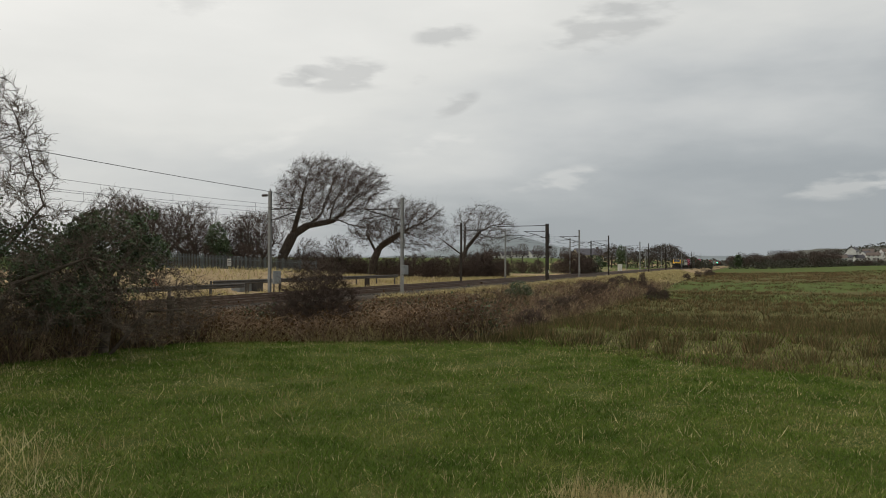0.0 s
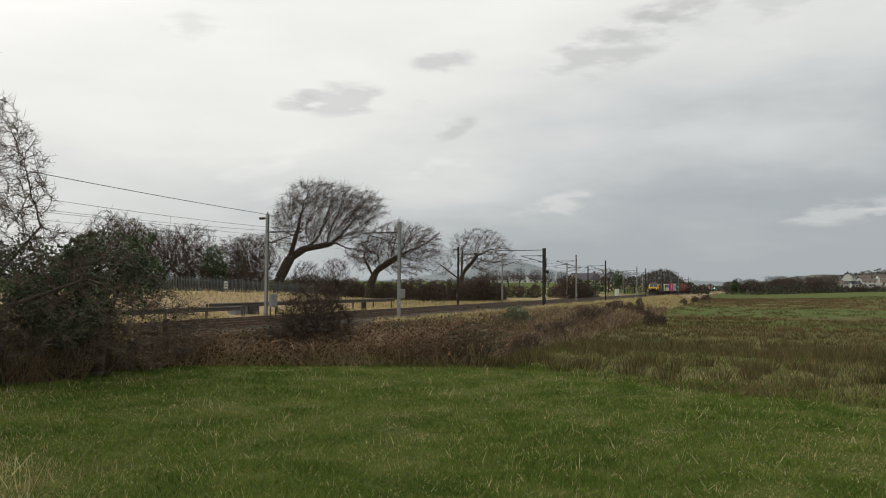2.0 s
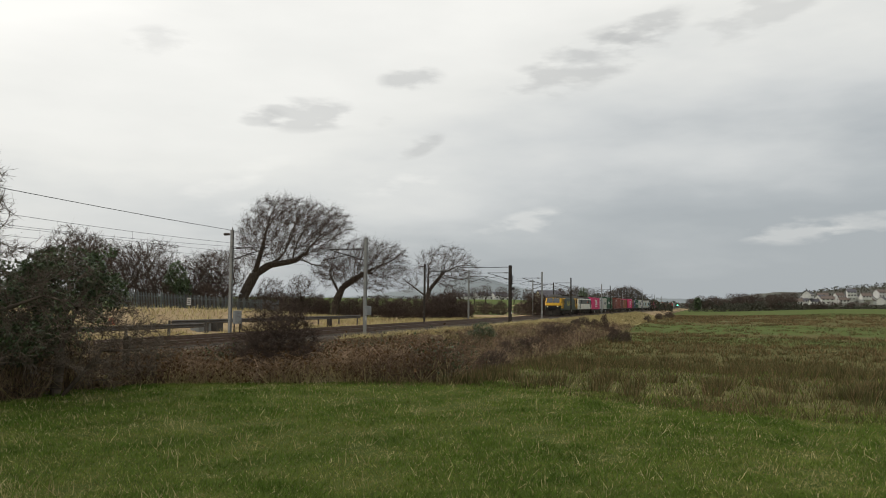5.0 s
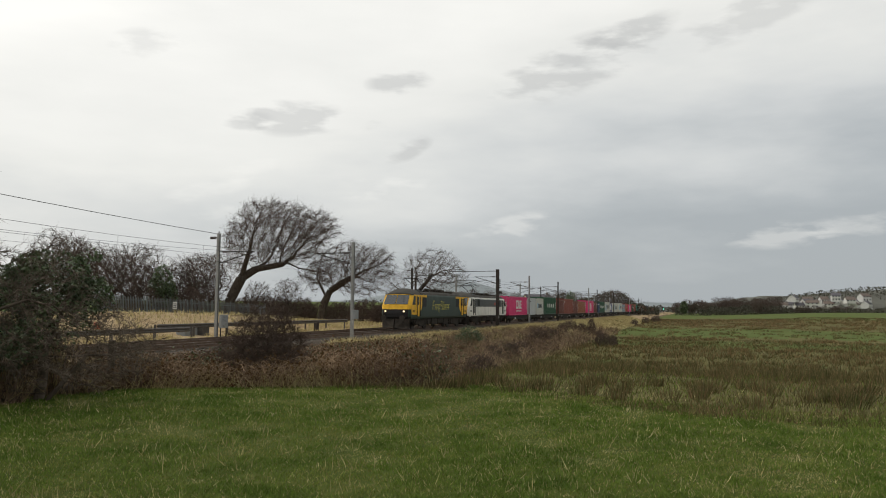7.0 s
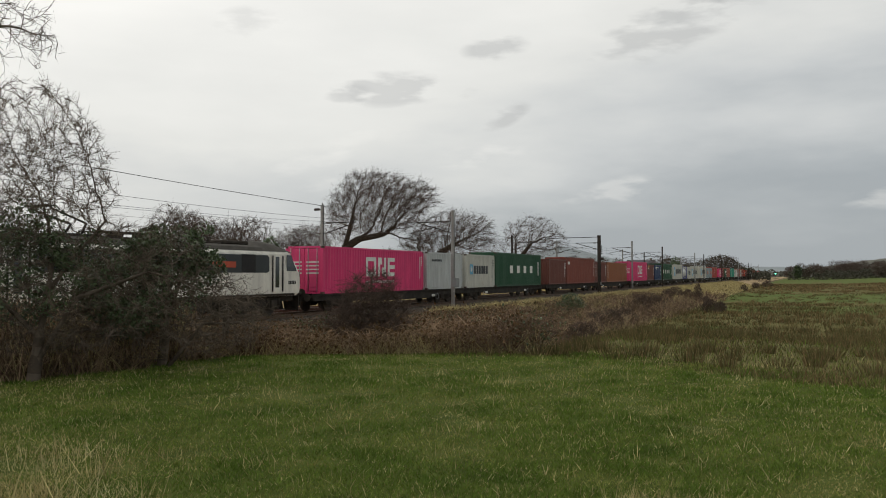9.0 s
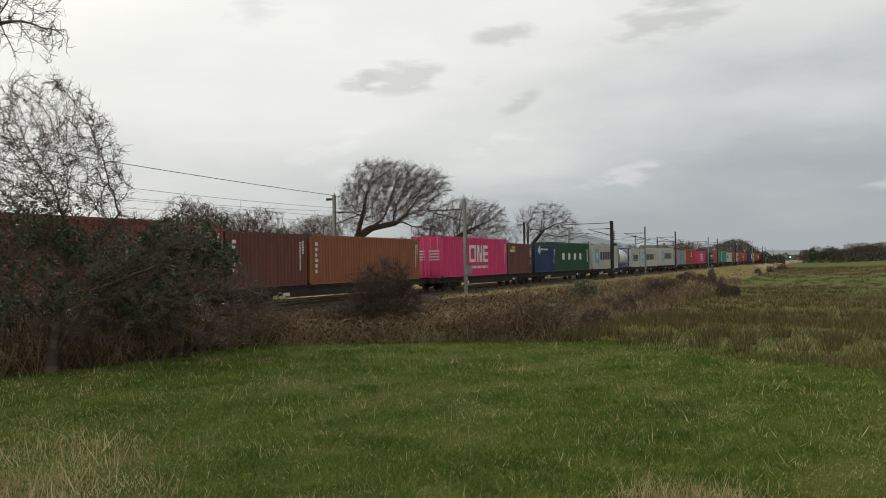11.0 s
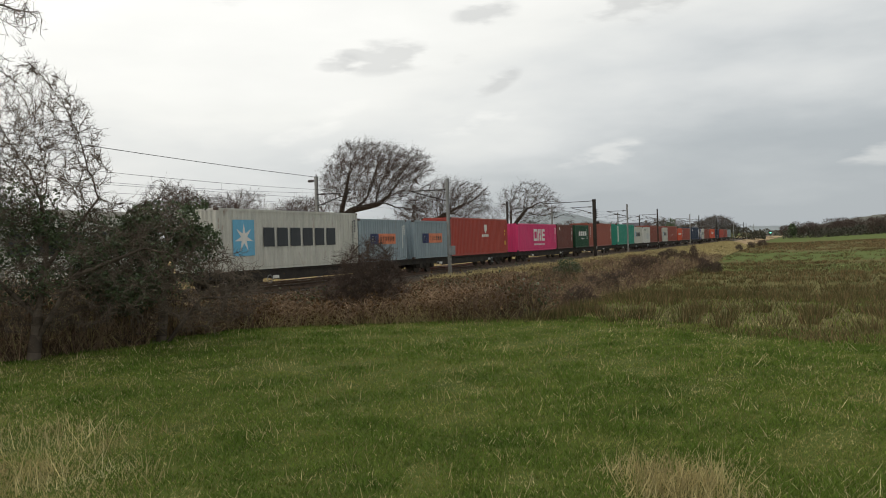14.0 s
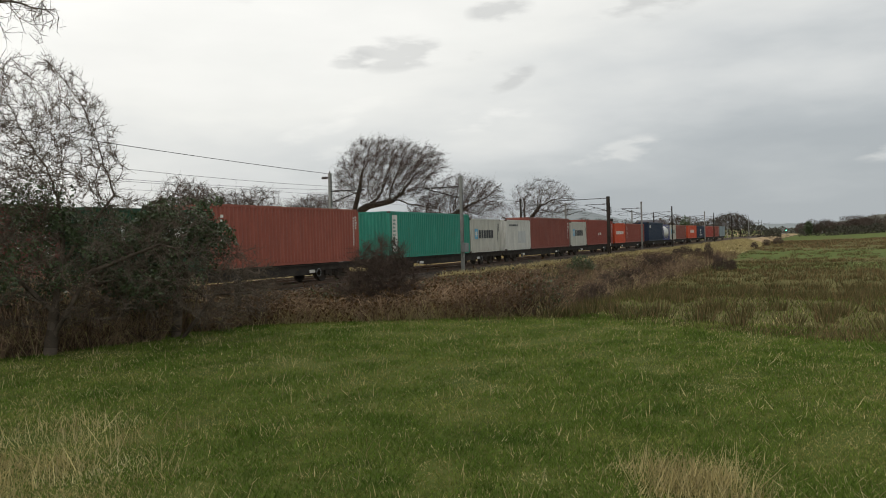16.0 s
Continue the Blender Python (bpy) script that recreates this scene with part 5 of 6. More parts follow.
def thorn_skirt():
    """Dead stems arching out of the foot of the hedge."""
    B, T, Wd, MI, BW = [], [], [], [], []
    for _ in range(16000):
        az = rs.uniform(-45, -19.5)
        d = lip(az) - 1.0 + rs.uniform(0, 3.2) * (1 if az < -24 else 0.6)
        if az > -24:
            d += 0.9
        x, y = d * math.sin(radians(az)), d * math.cos(radians(az))
        z = ground_z(x, y)
        hmax = float(np.interp(az, [-45, -34, -27, -22, -19.5], [1.7, 1.7, 1.6, 1.4, 0.5])) * (0.45 + 0.55 * smooth(lip(az) - 1.0, lip(az) + 1, d))
        h = hmax * rs.uniform(0.3, 1.0)
        a, s = rs.uniform(0, 6.283), rs.uniform(0.1, 0.7)
        B.append((x, y, z - 0.03))
        T.append((x + math.cos(a) * s, y + math.sin(a) * s, z + h * rs.uniform(0.2, 0.95)))
        BW.append((0, 0, h * 0.5))
        Wd.append(0.012)
        MI.append(2 if rs.uniform() < 0.14 else (0 if rs.uniform() < 0.6 else 1))
    ob = blades("hedge_bottom", np.array(B), np.array(T), np.array(Wd), [M_BRAMBLE, M_BRAMBLE_DK, M_STRAW], np.array(MI, np.int32), np.array(BW))
    tagged(ob, "dark dead stems arching from the hedge foot", "brambles", kind="stuff")


thorn_skirt()

# ---- the train ----
def side_plate(bm, pts, y, thick, mat=0):
    """A flat plate in the x-z plane at side y (its outer face), thick metres deep inwards."""
    s = 1 if y > 0 else -1
    a = [bm.verts.new((x, y, z)) for x, z in pts]
    b = [bm.verts.new((x, y - s * thick, z)) for x, z in pts]
    n = len(pts)
    fs = [bm.faces.new(a), bm.faces.new(b[::-1])]
    for i in range(n):
        fs.append(bm.faces.new((a[i], b[i], b[(i + 1) % n], a[(i + 1) % n])))
    for f in fs:
        f.material_index = mat
    return bm


def rect(x0, x1, z0, z1):
    return [(x0, z0), (x1, z0), (x1, z1), (x0, z1)]


def corrugation(a, b, pitch, depth):
    n = max(1, round((b - a) / pitch))
    p = (b - a) / n
    out = []
    for i in range(n):
        x = a + i * p
        out += [(x, 0.0), (x + p * 0.26, 0.0), (x + p * 0.5, -depth), (x + p * 0.76, -depth)]
    return out + [(b, 0.0)]


MESH = {}


def casting_mesh():
    if "casting" not in MESH:
        bm = bmesh.new()
        box(bm, -0.09, 0.09, -0.085, 0.085, 0, 0.118, 0.008)
        me = bpy.data.meshes.new("corner_casting")
        bm.to_mesh(me)
        bm.free()
        me.materials.append(M_CASTING)
        MESH["casting"] = me
    return MESH["casting"]


def container(L, h, paint, label, marks=(), doors=False, group="containers on the train"):
    ob = tagged(new("shipping_container"), label, "container", group)
    w = 1.22
    bm = bmesh.new()
    for s in (-1, 1):                                   # long sides
        line = corrugation(-L / 2 + 0.11, L / 2 - 0.11, 0.278, 0.036)
        lo = [bm.verts.new((x, s * (w - 0.006 + d), 0.15)) for x, d in line]
        hi = [bm.verts.new((x, s * (w - 0.006 + d), h - 0.1)) for x, d in line]
        for i in range(len(line) - 1):
            bm.faces.new((lo[i], lo[i + 1], hi[i + 1], hi[i]) if s < 0 else (lo[i + 1], lo[i], hi[i], hi[i + 1]))
    for s in ((1,) if doors else (-1, 1)):              # ends
        line = corrugation(-w + 0.11, w - 0.11, 0.25, 0.045)
        lo = [bm.verts.new((s * (L / 2 - 0.02 + d), y, 0.15)) for y, d in line]
        hi = [bm.verts.new((s * (L / 2 - 0.02 + d), y, h - 0.1)) for y, d in line]
        for i in range(len(line) - 1):
            bm.faces.new((lo[i], lo[i + 1], hi[i + 1], hi[i]))
    for z0, z1 in ((0.1, 0.16), (h - 0.075, h - 0.03)):  # floor and roof
        box(bm, -L / 2 + 0.1, L / 2 - 0.1, -w + 0.08, w - 0.08, z0, z1)
    part("wall_panel", bm, paint, ob)
    bm = bmesh.new()
    for sx in (-1, 1):
        for sy in (-1, 1):
            x, y = sx * (L / 2 - 0.065), sy * (w - 0.065)
            box(bm, x - 0.062, x + 0.062, y - 0.062, y + 0.062, 0.11, h - 0.11)
        for z in (0.075, h - 0.06):
            box(bm, sx * (L / 2 - 0.06) - 0.05, sx * (L / 2 - 0.06) + 0.05, -w + 0.13, w - 0.13, z - 0.06, z + 0.055)
    for sy in (-1, 1):
        for z in (0.085, h - 0.055):
            box(bm, -L / 2 + 0.15, L / 2 - 0.15, sy * (w - 0.04) - 0.038, sy * (w - 0.04) + 0.038, z - 0.07, z + 0.045)
    part("frame", bm, paint, ob)
    for sx in (-1, 1):
        for sy in (-1, 1):
            for z in (0, h - 0.118):
                c = new("corner_casting", casting_mesh())
                c.parent, c.location = ob, (sx * (L / 2 - 0.088), sy * (w - 0.082), z)
    if doors:
        for sy in (-1, 1):
            bm = bmesh.new()
            box(bm, -L / 2 + 0.02, -L / 2 + 0.07, min(sy * 0.01, sy * 1.1), max(sy * 0.01, sy * 1.1), 0.16, h - 0.14, 0.01)
            for k in range(5):
                z = 0.35 + k * (h - 0.7) / 4.6
                box(bm, -L / 2 + 0.004, -L / 2 + 0.022, min(sy * 0.1, sy * 1.02), max(sy * 0.1, sy * 1.02), z, z + 0.3, 0.006)
            d = part("door", bm, paint, ob)
            for y in (0.28, 0.85):
                bm = bmesh.new()
                tube(bm, (-L / 2 - 0.02, sy * y, 0.1), (-L / 2 - 0.02, sy * y, h - 0.1), 0.02, n=6)
                part("locking_bar", bm, M_GALV, d, "galvanised locking bar")
            bm = bmesh.new()
            for k in range(4):
                z = h * 0.42 + k * 0.2
                box(bm, -L / 2 - 0.004, -L / 2 + 0.004, min(sy * 0.15, sy * 0.95), max(sy * 0.15, sy * 0.95), z, z + 0.07)
            part("marking", bm, M_WHITE, d, "rows of white marks", "stuff")
    for mat, bars in marks:
        bm = bmesh.new()
        for x0, x1, z0, z1 in bars:
            side_plate(bm, rect(x0, x1, z0, z1), -w - 0.001, 0.004)
        part("marking", bm, mat, ob, kind="stuff" if len(bars) > 1 else "")
    return ob


def column(x, z0, z1, n, wide, fill=0.62):
    """A column of n short bars."""
    p = (z1 - z0) / n
    return [(x, x + wide * (0.75 + 0.25 * ((i * 7) % 3) / 2), z0 + i * p, z0 + (i + fill) * p) for i in range(n)]


def letters(x0, x1, z0, z1, n, gap=0.22):
    """n upright blocks in a row."""
    p = (x1 - x0) / n
    return [(x0 + i * p, x0 + (i + 1 - gap) * p, z0, z1) for i in range(n)]


def hollow(x0, x1, z0, z1, t):
    """A block drawn as four bars round a gap."""
    return [(x0, x0 + t, z0, z1), (x1 - t, x1, z0, z1), (x0 + t, x1 - t, z1 - t, z1), (x0 + t, x1 - t, z0, z0 + t)]


def comb(x0, x1, z0, z1, t):
    """A block drawn as an upright and three level bars."""
    m = (z0 + z1) / 2
    return [(x0, x0 + t, z0, z1), (x0 + t, x1, z0, z0 + t), (x0 + t, x1, m - t / 2, m + t / 2), (x0 + t, x1, z1 - t, z1)]


def codes(L, h):
    return column(L / 2 - 0.62, h * 0.30, h * 0.86, 11, 0.13) + column(L / 2 - 0.42, h * 0.62, h * 0.88, 5, 0.2)


def pink_marks(L, h):
    z0, z1 = h * 0.36, h * 0.8
    bars = hollow(-1.55, -0.35, z0, z1, 0.24) + [(-0.12, 0.14, z0, z1), (0.62, 0.88, z0, z1), (0.14, 0.36, z0 + 0.72, z1), (0.36, 0.62, z0, z1 - 0.6)] + comb(1.1, 2.0, z0, z1, 0.24)
    return [(M_WHITE, bars + letters(-1.5, 2.0, h * 0.2, h * 0.265, 14, 0.3) + codes(L, h))]


def seven_star(ob, cx, cz, r, mat):
    bm = bmesh.new()
    pts = []
    for i in range(14):
        a = math.pi / 2 + math.pi * i / 7
        q = r if i % 2 == 0 else r * 0.34
        pts.append((cx + q * math.cos(a), cz + q * math.sin(a)))
    side_plate(bm, pts, -1.227, 0.004)
    part("star", bm, mat, ob, "white star on a pale blue square")


def grey_marks(L, h):
    if L > 10:
        return [(M_SKYBLUE, [(-5.0, -3.45, h * 0.24, h * 0.82)]), (M_INK, letters(-2.75, 3.9, h * 0.38, h * 0.7, 6)), (M_INK, codes(L, h))]
    return [(M_SKYBLUE, [(-2.2, -1.6, h * 0.4, h * 0.7)]), (M_INK, letters(-1.4, 1.6, h * 0.42, h * 0.66, 6)), (M_INK, codes(L, h))]


def bogie_parts(parent, x):
    bm = bmesh.new()
    for s in (-1, 1):
        side_plate(bm, [(x - 1.45, 0.62), (x - 1.2, 0.72), (x + 1.2, 0.72), (x + 1.45, 0.62), (x + 1.35, 0.36), (x + 0.62, 0.38), (x + 0.45, 0.26), (x - 0.45, 0.26), (x - 0.62, 0.38), (x - 1.35, 0.36)], s * 1.02, 0.12)
        for k in (-0.9, 0.9):
            box(bm, x + k - 0.16, x + k + 0.16, s * 1.04 - 0.09, s * 1.04 + 0.09, 0.34, 0.62, 0.03)
        for k in (-0.22, 0, 0.22):
            tube(bm, (x + k, s * 1.0, 0.3), (x + k, s * 1.0, 0.64), 0.075, n=8)
    box(bm, x - 0.25, x + 0.25, -1.0, 1.0, 0.5, 0.78)
    b = part("bogie", bm, M_UNDER, parent, "brake-dust brown bogie")
    for k in (-0.9, 0.9):
        for s in (-1, 1):
            bm = bmesh.new()
            tube(bm, (x + k, s * 0.68, 0.42), (x + k, s * 0.8, 0.42), 0.42, n=18)
            tube(bm, (x + k, s * 0.64, 0.42), (x + k, s * 0.68, 0.42), 0.45, n=18)
            tube(bm, (x + k, s * 0.8, 0.42), (x + k, s * 0.84, 0.42), 0.12, n=8)
            part("wheel", bm, M_WHEEL, b)
    return b


def flat_wagon():
    ob = tagged(new("container_wagon"), "grimy dark steel flat wagon on two bogies", "railway wagon", "container wagons of the train")
    L = 19.6
    bm = bmesh.new()
    for s in (-1, 1):                                       # fish-bellied sole bars
        side_plate(bm, [(-L / 2, 0.62), (-L / 2, 0.93), (L / 2, 0.93), (L / 2, 0.62), (6.0, 0.62), (4.2, 0.42), (-4.2, 0.42), (-6.0, 0.62)], s * 1.12, 0.1)
        side_plate(bm, rect(-L / 2, L / 2, 0.9, 0.955), s * 1.2, 0.2)
    for i in range(15):
        x = -L / 2 + 0.2 + i * (L - 0.4) / 14
        box(bm, x - 0.06, x + 0.06, -1.06, 1.06, 0.76, 0.9)
    box(bm, -L / 2, L / 2, -0.25, 0.25, 0.6, 0.9)
    part("underframe", bm, M_WAGON, ob)
    for x in (-7.1, 7.1):
        bogie_parts(ob, x)
    for s in (-1, 1):
        for x in (-9.2, -3.1, 3.1, 9.2):
            bm = bmesh.new()
            box(bm, x - 0.12, x + 0.12, s * 1.16 - 0.08, s * 1.16 + 0.08, 0.955, 0.978)
            part("spigot", bm, M_WAGON, ob)
        for e in (-1, 1):
            bm = bmesh.new()
            tube(bm, (e * L / 2, s * 0.88, 0.9 - 0.1), (e * (L / 2 + 0.3), s * 0.88, 0.8), 0.09, n=8)
            tube(bm, (e * (L / 2 + 0.3), s * 0.88, 0.8), (e * (L / 2 + 0.34), s * 0.88, 0.8), 0.2, n=12)
            part("buffer", bm, M_UNDER, ob)
            bm = bmesh.new()
            box(bm, e * 4.8 - 0.25, e * 4.8 + 0.25, s * 1.13 - 0.03, s * 1.13 + 0.03, 0.5, 0.66, 0.02)
            part("data_panel", bm, M_PALE, ob, "pale stencilled data panel")
            bm = bmesh.new()
            cx = e * 5.35
            for i in range(10):
                a, b_ = 2 * math.pi * i / 10, 2 * math.pi * (i + 1) / 10
                tube(bm, (cx + 0.2 * math.cos(a), s * 1.17, 0.5 + 0.2 * math.sin(a)), (cx + 0.2 * math.cos(b_), s * 1.17, 0.5 + 0.2 * math.sin(b_)), 0.02, n=4)
            part("brake_wheel", bm, M_CABINET, ob, "grey hand brake wheel")
    return ob


def tank_container(label):
    L, h = 6.06, 2.59
    ob = tagged(new("tank_container"), label, "tank container", "containers on the train")
    bm = bmesh.new()
    rings = []
    for x, r in ((-2.85, 0.45), (-2.8, 0.75), (-2.68, 0.98), (-2.5, 1.1), (2.5, 1.1), (2.68, 0.98), (2.8, 0.75), (2.85, 0.45)):
        rings.append([bm.verts.new((x, r * math.cos(a), 1.32 + r * math.sin(a))) for a in [2 * math.pi * i / 28 for i in range(28)]])
    for a, b in zip(rings, rings[1:]):
        for i in range(28):
            bm.faces.new((a[i], a[(i + 1) % 28], b[(i + 1) % 28], b[i])).smooth = True
    bm.faces.new(rings[0][::-1])
    bm.faces.new(rings[-1])
    part("tank", bm, M_TANK, ob, "white glossy tank barrel")
    bm = bmesh.new()
    for sx in (-1, 1):
        for sy in (-1, 1):
            x, y = sx * (L / 2 - 0.07), sy * 1.15
            box(bm, x - 0.065, x + 0.065, y - 0.065, y + 0.065, 0, h)
            tube(bm, (x, y, 0.6), (sx * (L / 2 - 0.07), 0, 0.15), 0.05, n=6)
            tube(bm, (x, y, h - 0.6), (sx * (L / 2 - 0.07), 0, h - 0.1), 0.05, n=6)
            tube(bm, (x, y, 0.9), (sx * 1.7, y, 0.1), 0.05, n=6)
        for z in (0.07, h - 0.07):
            box(bm, sx * (L / 2 - 0.07) - 0.06, sx * (L / 2 - 0.07) + 0.06, -1.1, 1.1, z - 0.06, z + 0.06)
    for sy in (-1, 1):
        box(bm, -L / 2 + 0.13, L / 2 - 0.13, sy * 1.15 - 0.06, sy * 1.15 + 0.06, 0.02, 0.24)
        box(bm, -L / 2 + 0.13, L / 2 - 0.13, sy * 1.15 - 0.05, sy * 1.15 + 0.05, h - 0.12, h - 0.01)
    part("frame", bm, M_BLUEFRAME, ob, "dark blue steel frame")
    bm = bmesh.new()
    box(bm, -2.4, 2.4, -0.25, 0.25, 2.43, 2.47)
    part("walkway", bm, M_GALV, ob)
    for x, wide, t0, t1, ink in ((-2.2, 0.42, 0.84, 1.24, M_INKBLUE), (0.9, 0.5, 0.93, 0.97, M_GREY), (0.9, 0.4, 0.99, 1.03, M_GREY), (-0.8, 0.5, 1.18, 1.2, M_INK), (0.5, 0.22, 1.19, 1.23, M_ORANGERED)):
        bm = bmesh.new()
        n = 12
        for k in range(n):
            a0, a1 = math.pi * (t0 + (t1 - t0) * k / n), math.pi * (t0 + (t1 - t0) * (k + 1) / n)
            vs = [bm.verts.new((xx, 1.104 * math.cos(a), 1.32 + 1.104 * math.sin(a))) for xx, a in ((x, a0), (x + wide, a0), (x + wide, a1), (x, a1))]
            bm.faces.new(vs)
        part("marking", bm, ink, ob)
    return ob


def loco(livery):
    """An electric locomotive with two cabs; its nose is at -x."""
    green = livery == "green"
    ob = tagged(new("electric_locomotive"),
                "dark green electric locomotive with yellow cab ends" if green else "grubby white electric locomotive with dark window band and yellow nose", "locomotive", "locomotives of the train")
    L = 18.5
    body_m, front_m = (M_LOCO_GREEN, M_YELLOW) if green else (M_LOCO_WHITE, M_YELLOW)
    # (height, half width, how far the face is set back)
    lev = [(0.98, 1.30, 0.20), (1.12, 1.36, 0.06), (1.42, 1.37, 0.0), (1.80, 1.37, 0.02), (2.14, 1.37, 0.10), (3.02, 1.33, 0.78), (3.14, 1.29, 0.92)]

    def ring(bm, z, w, o):
        f = -L / 2 + o
        half = [(f, -0.55 * w), (f + 0.10, -0.86 * w), (f + 0.42, -w), (0, -w), (-f - 0.42, -w), (-f - 0.10, -0.86 * w), (-f, -0.55 * w)]
        pts = half + [(x, -y) for x, y in half[::-1]]
        return [bm.verts.new((x, y, z)) for x, y in pts]

    bm = bmesh.new()
    rings = [ring(bm, *q) for q in lev]
    n = len(rings[0])
    for k, (a, b) in enumerate(zip(rings, rings[1:])):
        for i in range(n):
            f = bm.faces.new((a[i], a[(i + 1) % n], b[(i + 1) % n], b[i]))
            mid = f.calc_center_median()
            at_end = abs(mid.x) > L / 2 - 0.9
            if at_end and abs(mid.y) < 1.25 and mid.x != 0:
                f.material_index = 2 if k in (0, 1, 2) and k != 0 and lev[k][0] < 1.9 and lev[k][0] >= 1.42 else (1 if k >= 3 else 2)
            elif at_end and green and k >= 3:
                f.material_index = 1
            else:
                f.material_index = 0
    bm.faces.new(rings[0][::-1])
    bm.faces.new(rings[-1])
    part("body", bm, [body_m, front_m, M_BLACK], ob)
    # roof: side cove and low middle, domes over the cabs
    bm = bmesh.new()
    prof = [(-1.29, 3.14), (-1.17, 3.32), (-0.95, 3.42), (0.95, 3.42), (1.17, 3.32), (1.29, 3.14)]
    a = [bm.verts.new((-L / 2 + 3.3, y, z)) for y, z in prof]
    b = [bm.verts.new((L / 2 - 3.3, y, z)) for y, z in prof]
    for i in range(len(prof) - 1):
        bm.faces.new((a[i], b[i], b[i + 1], a[i + 1]))
    bm.faces.new(a)
    bm.faces.new(b[::-1])
    part("roof", bm, M_ROOF, ob, "weathered grey roof")
    for e in (-1, 1):
        bm = bmesh.new()
        secs = []
        for x, hw, zt in ((0.86, 1.22, 3.17), (1.1, 1.27, 3.36), (1.6, 1.30, 3.56), (2.4, 1.30, 3.68), (3.1, 1.30, 3.66), (3.7, 1.29, 3.5), (4.1, 1.27, 3.43)):
            r = []
            for i in range(9):
                t = -1 + i / 4
                r.append(bm.verts.new((e * (-L / 2 + x), hw * t, 3.12 + (zt - 3.12) * (1 - abs(t) ** 3.2))))
            secs.append(r)
        for p, q in zip(secs, secs[1:]):
            for i in range(8):
                bm.faces.new((p[i], q[i], q[i + 1], p[i + 1]) if e < 0 else (p[i + 1], q[i + 1], q[i], p[i])).smooth = True
        bm.faces.new(secs[0] if e < 0 else secs[0][::-1])
        part("roof_dome", bm, M_ROOF, ob)
        # windscreen in two panes, on the raked face
        for s in (-1, 1):
            bm = bmesh.new()
            q = []
            for y, z in ((0.03, 2.24), (1.12, 2.24), (1.05, 3.06), (0.03, 3.06)):
                t = (z - 2.14) / 0.88
                o = 0.10 + 0.68 * t + (0.08 if y > 0.8 else 0.0)
                q.append(Vector((e * (-L / 2 + o - 0.08), s * y, z)))
            vs = [bm.verts.new(p) for p in q] + [bm.verts.new(p + Vector((e * 0.05, 0, 0))) for p in q]
            for idx in ((0, 1, 2, 3), (7, 6, 5, 4), (0, 4, 5, 1), (1, 5, 6, 2), (2, 6, 7, 3), (3, 7, 4, 0)):
                bm.faces.new([vs[i] for i in idx])
            part("windscreen", bm, M_GLASS, ob, "dark windscreen pane reflecting the sky")
            bm = bmesh.new()
            x = e * (-L / 2 + 0.0)
            tube(bm, (x - e * -0.02, s * 0.86, 1.63), (x + e * -0.06, s * 0.86, 1.63), 0.085, n=14)
            part("headlight", bm, M_LAMP if (e > 0 and green) else M_BLACK, ob, "lit round headlight" if (e > 0 and green) else "unlit round headlight")
            bm = bmesh.new()
            tube(bm, (x, s * 0.87, 1.05), (x + e * -0.45 * -1 * -1, s * 0.87, 1.05), 0.1, n=10)
            tube(bm, (x + e * -0.45, s * 0.87, 1.05), (x + e * -0.5, s * 0.87, 1.05), 0.24, n=14)
            part("buffer", bm, M_UNDER, ob)
        bm = bmesh.new()
        side_plate(bm, rect(-1.1, 1.1, 1.46, 1.79), -1, 0.05)
        for v in bm.verts:
            v.co = Vector((e * (-L / 2 - 0.012 - (v.co.y + 1) * 0.4), v.co.x, v.co.z))
        part("lamp_band", bm, M_BLACK, ob, "black band round the headlights")
        bm = bmesh.new()
        for s in (-1, 1):
            vs = [Vector((e * (-L / 2 + a_), s * y, z)) for a_, y, z in ((-0.15, 0.05, 0.2), (0.35, 1.25, 0.2), (0.35, 1.25, 0.98), (0.1, 0.05, 0.98))]
            f0 = [bm.verts.new(v) for v in vs]
            f1 = [bm.verts.new(v + Vector((-e * 0.05, 0, 0)) * -1 * -1) for v in vs]
            for idx in ((0, 1, 2, 3), (7, 6, 5, 4), (0, 4, 5, 1), (1, 5, 6, 2), (2, 6, 7, 3), (3, 7, 4, 0)):
                bm.faces.new([(f0 + f1)[i] for i in idx])
        part("valance", bm, M_UNDER, ob, "grimy front skirt")
        for s in (-1, 1):
            y = s * 1.376

            def X(v):
                return e * (-L / 2 + v)

            if green:      # yellow cab side sweeping down in a curve
                pts = [(X(0.55), 1.36), (X(0.45), 1.98), (X(0.52), 2.14), (X(0.98), 2.75)]
                pts += [(X(1.22), 3.10), (X(4.6), 3.10), (X(4.6), 2.9), (X(3.35), 2.9)]
                for k in range(9):
                    t = k / 8
                    pts.append((X(3.35 - 0.12 * t - 2.6 * t * t * 0.78), 2.25 - 1.05 * math.sin(t * math.pi / 2) + 0.12 * t))
                bm = bmesh.new()
                side_plate(bm, pts, y + s * 0.001, 0.01)
                part("cab_side", bm, M_YELLOW, ob, "yellow cab side with a curved lower edge")
            bm = bmesh.new()
            side_plate(bm, [(X(0.66), 2.2), (X(1.5), 2.2), (X(1.5), 3.0), (X(1.15), 3.0)], y + s * 0.006, 0.012)
            part("side_window", bm, M_GLASS, ob, "dark cab side window")
            bm = bmesh.new()
            side_plate(bm, rect(min(X(1.95), X(2.6)), max(X(1.95), X(2.6)), 1.2, 3.02), y + s * 0.008, 0.014)
            door = part("door", bm, M_YELLOW if green else M_LOCO_WHITE, ob)
            bm = bmesh.new()
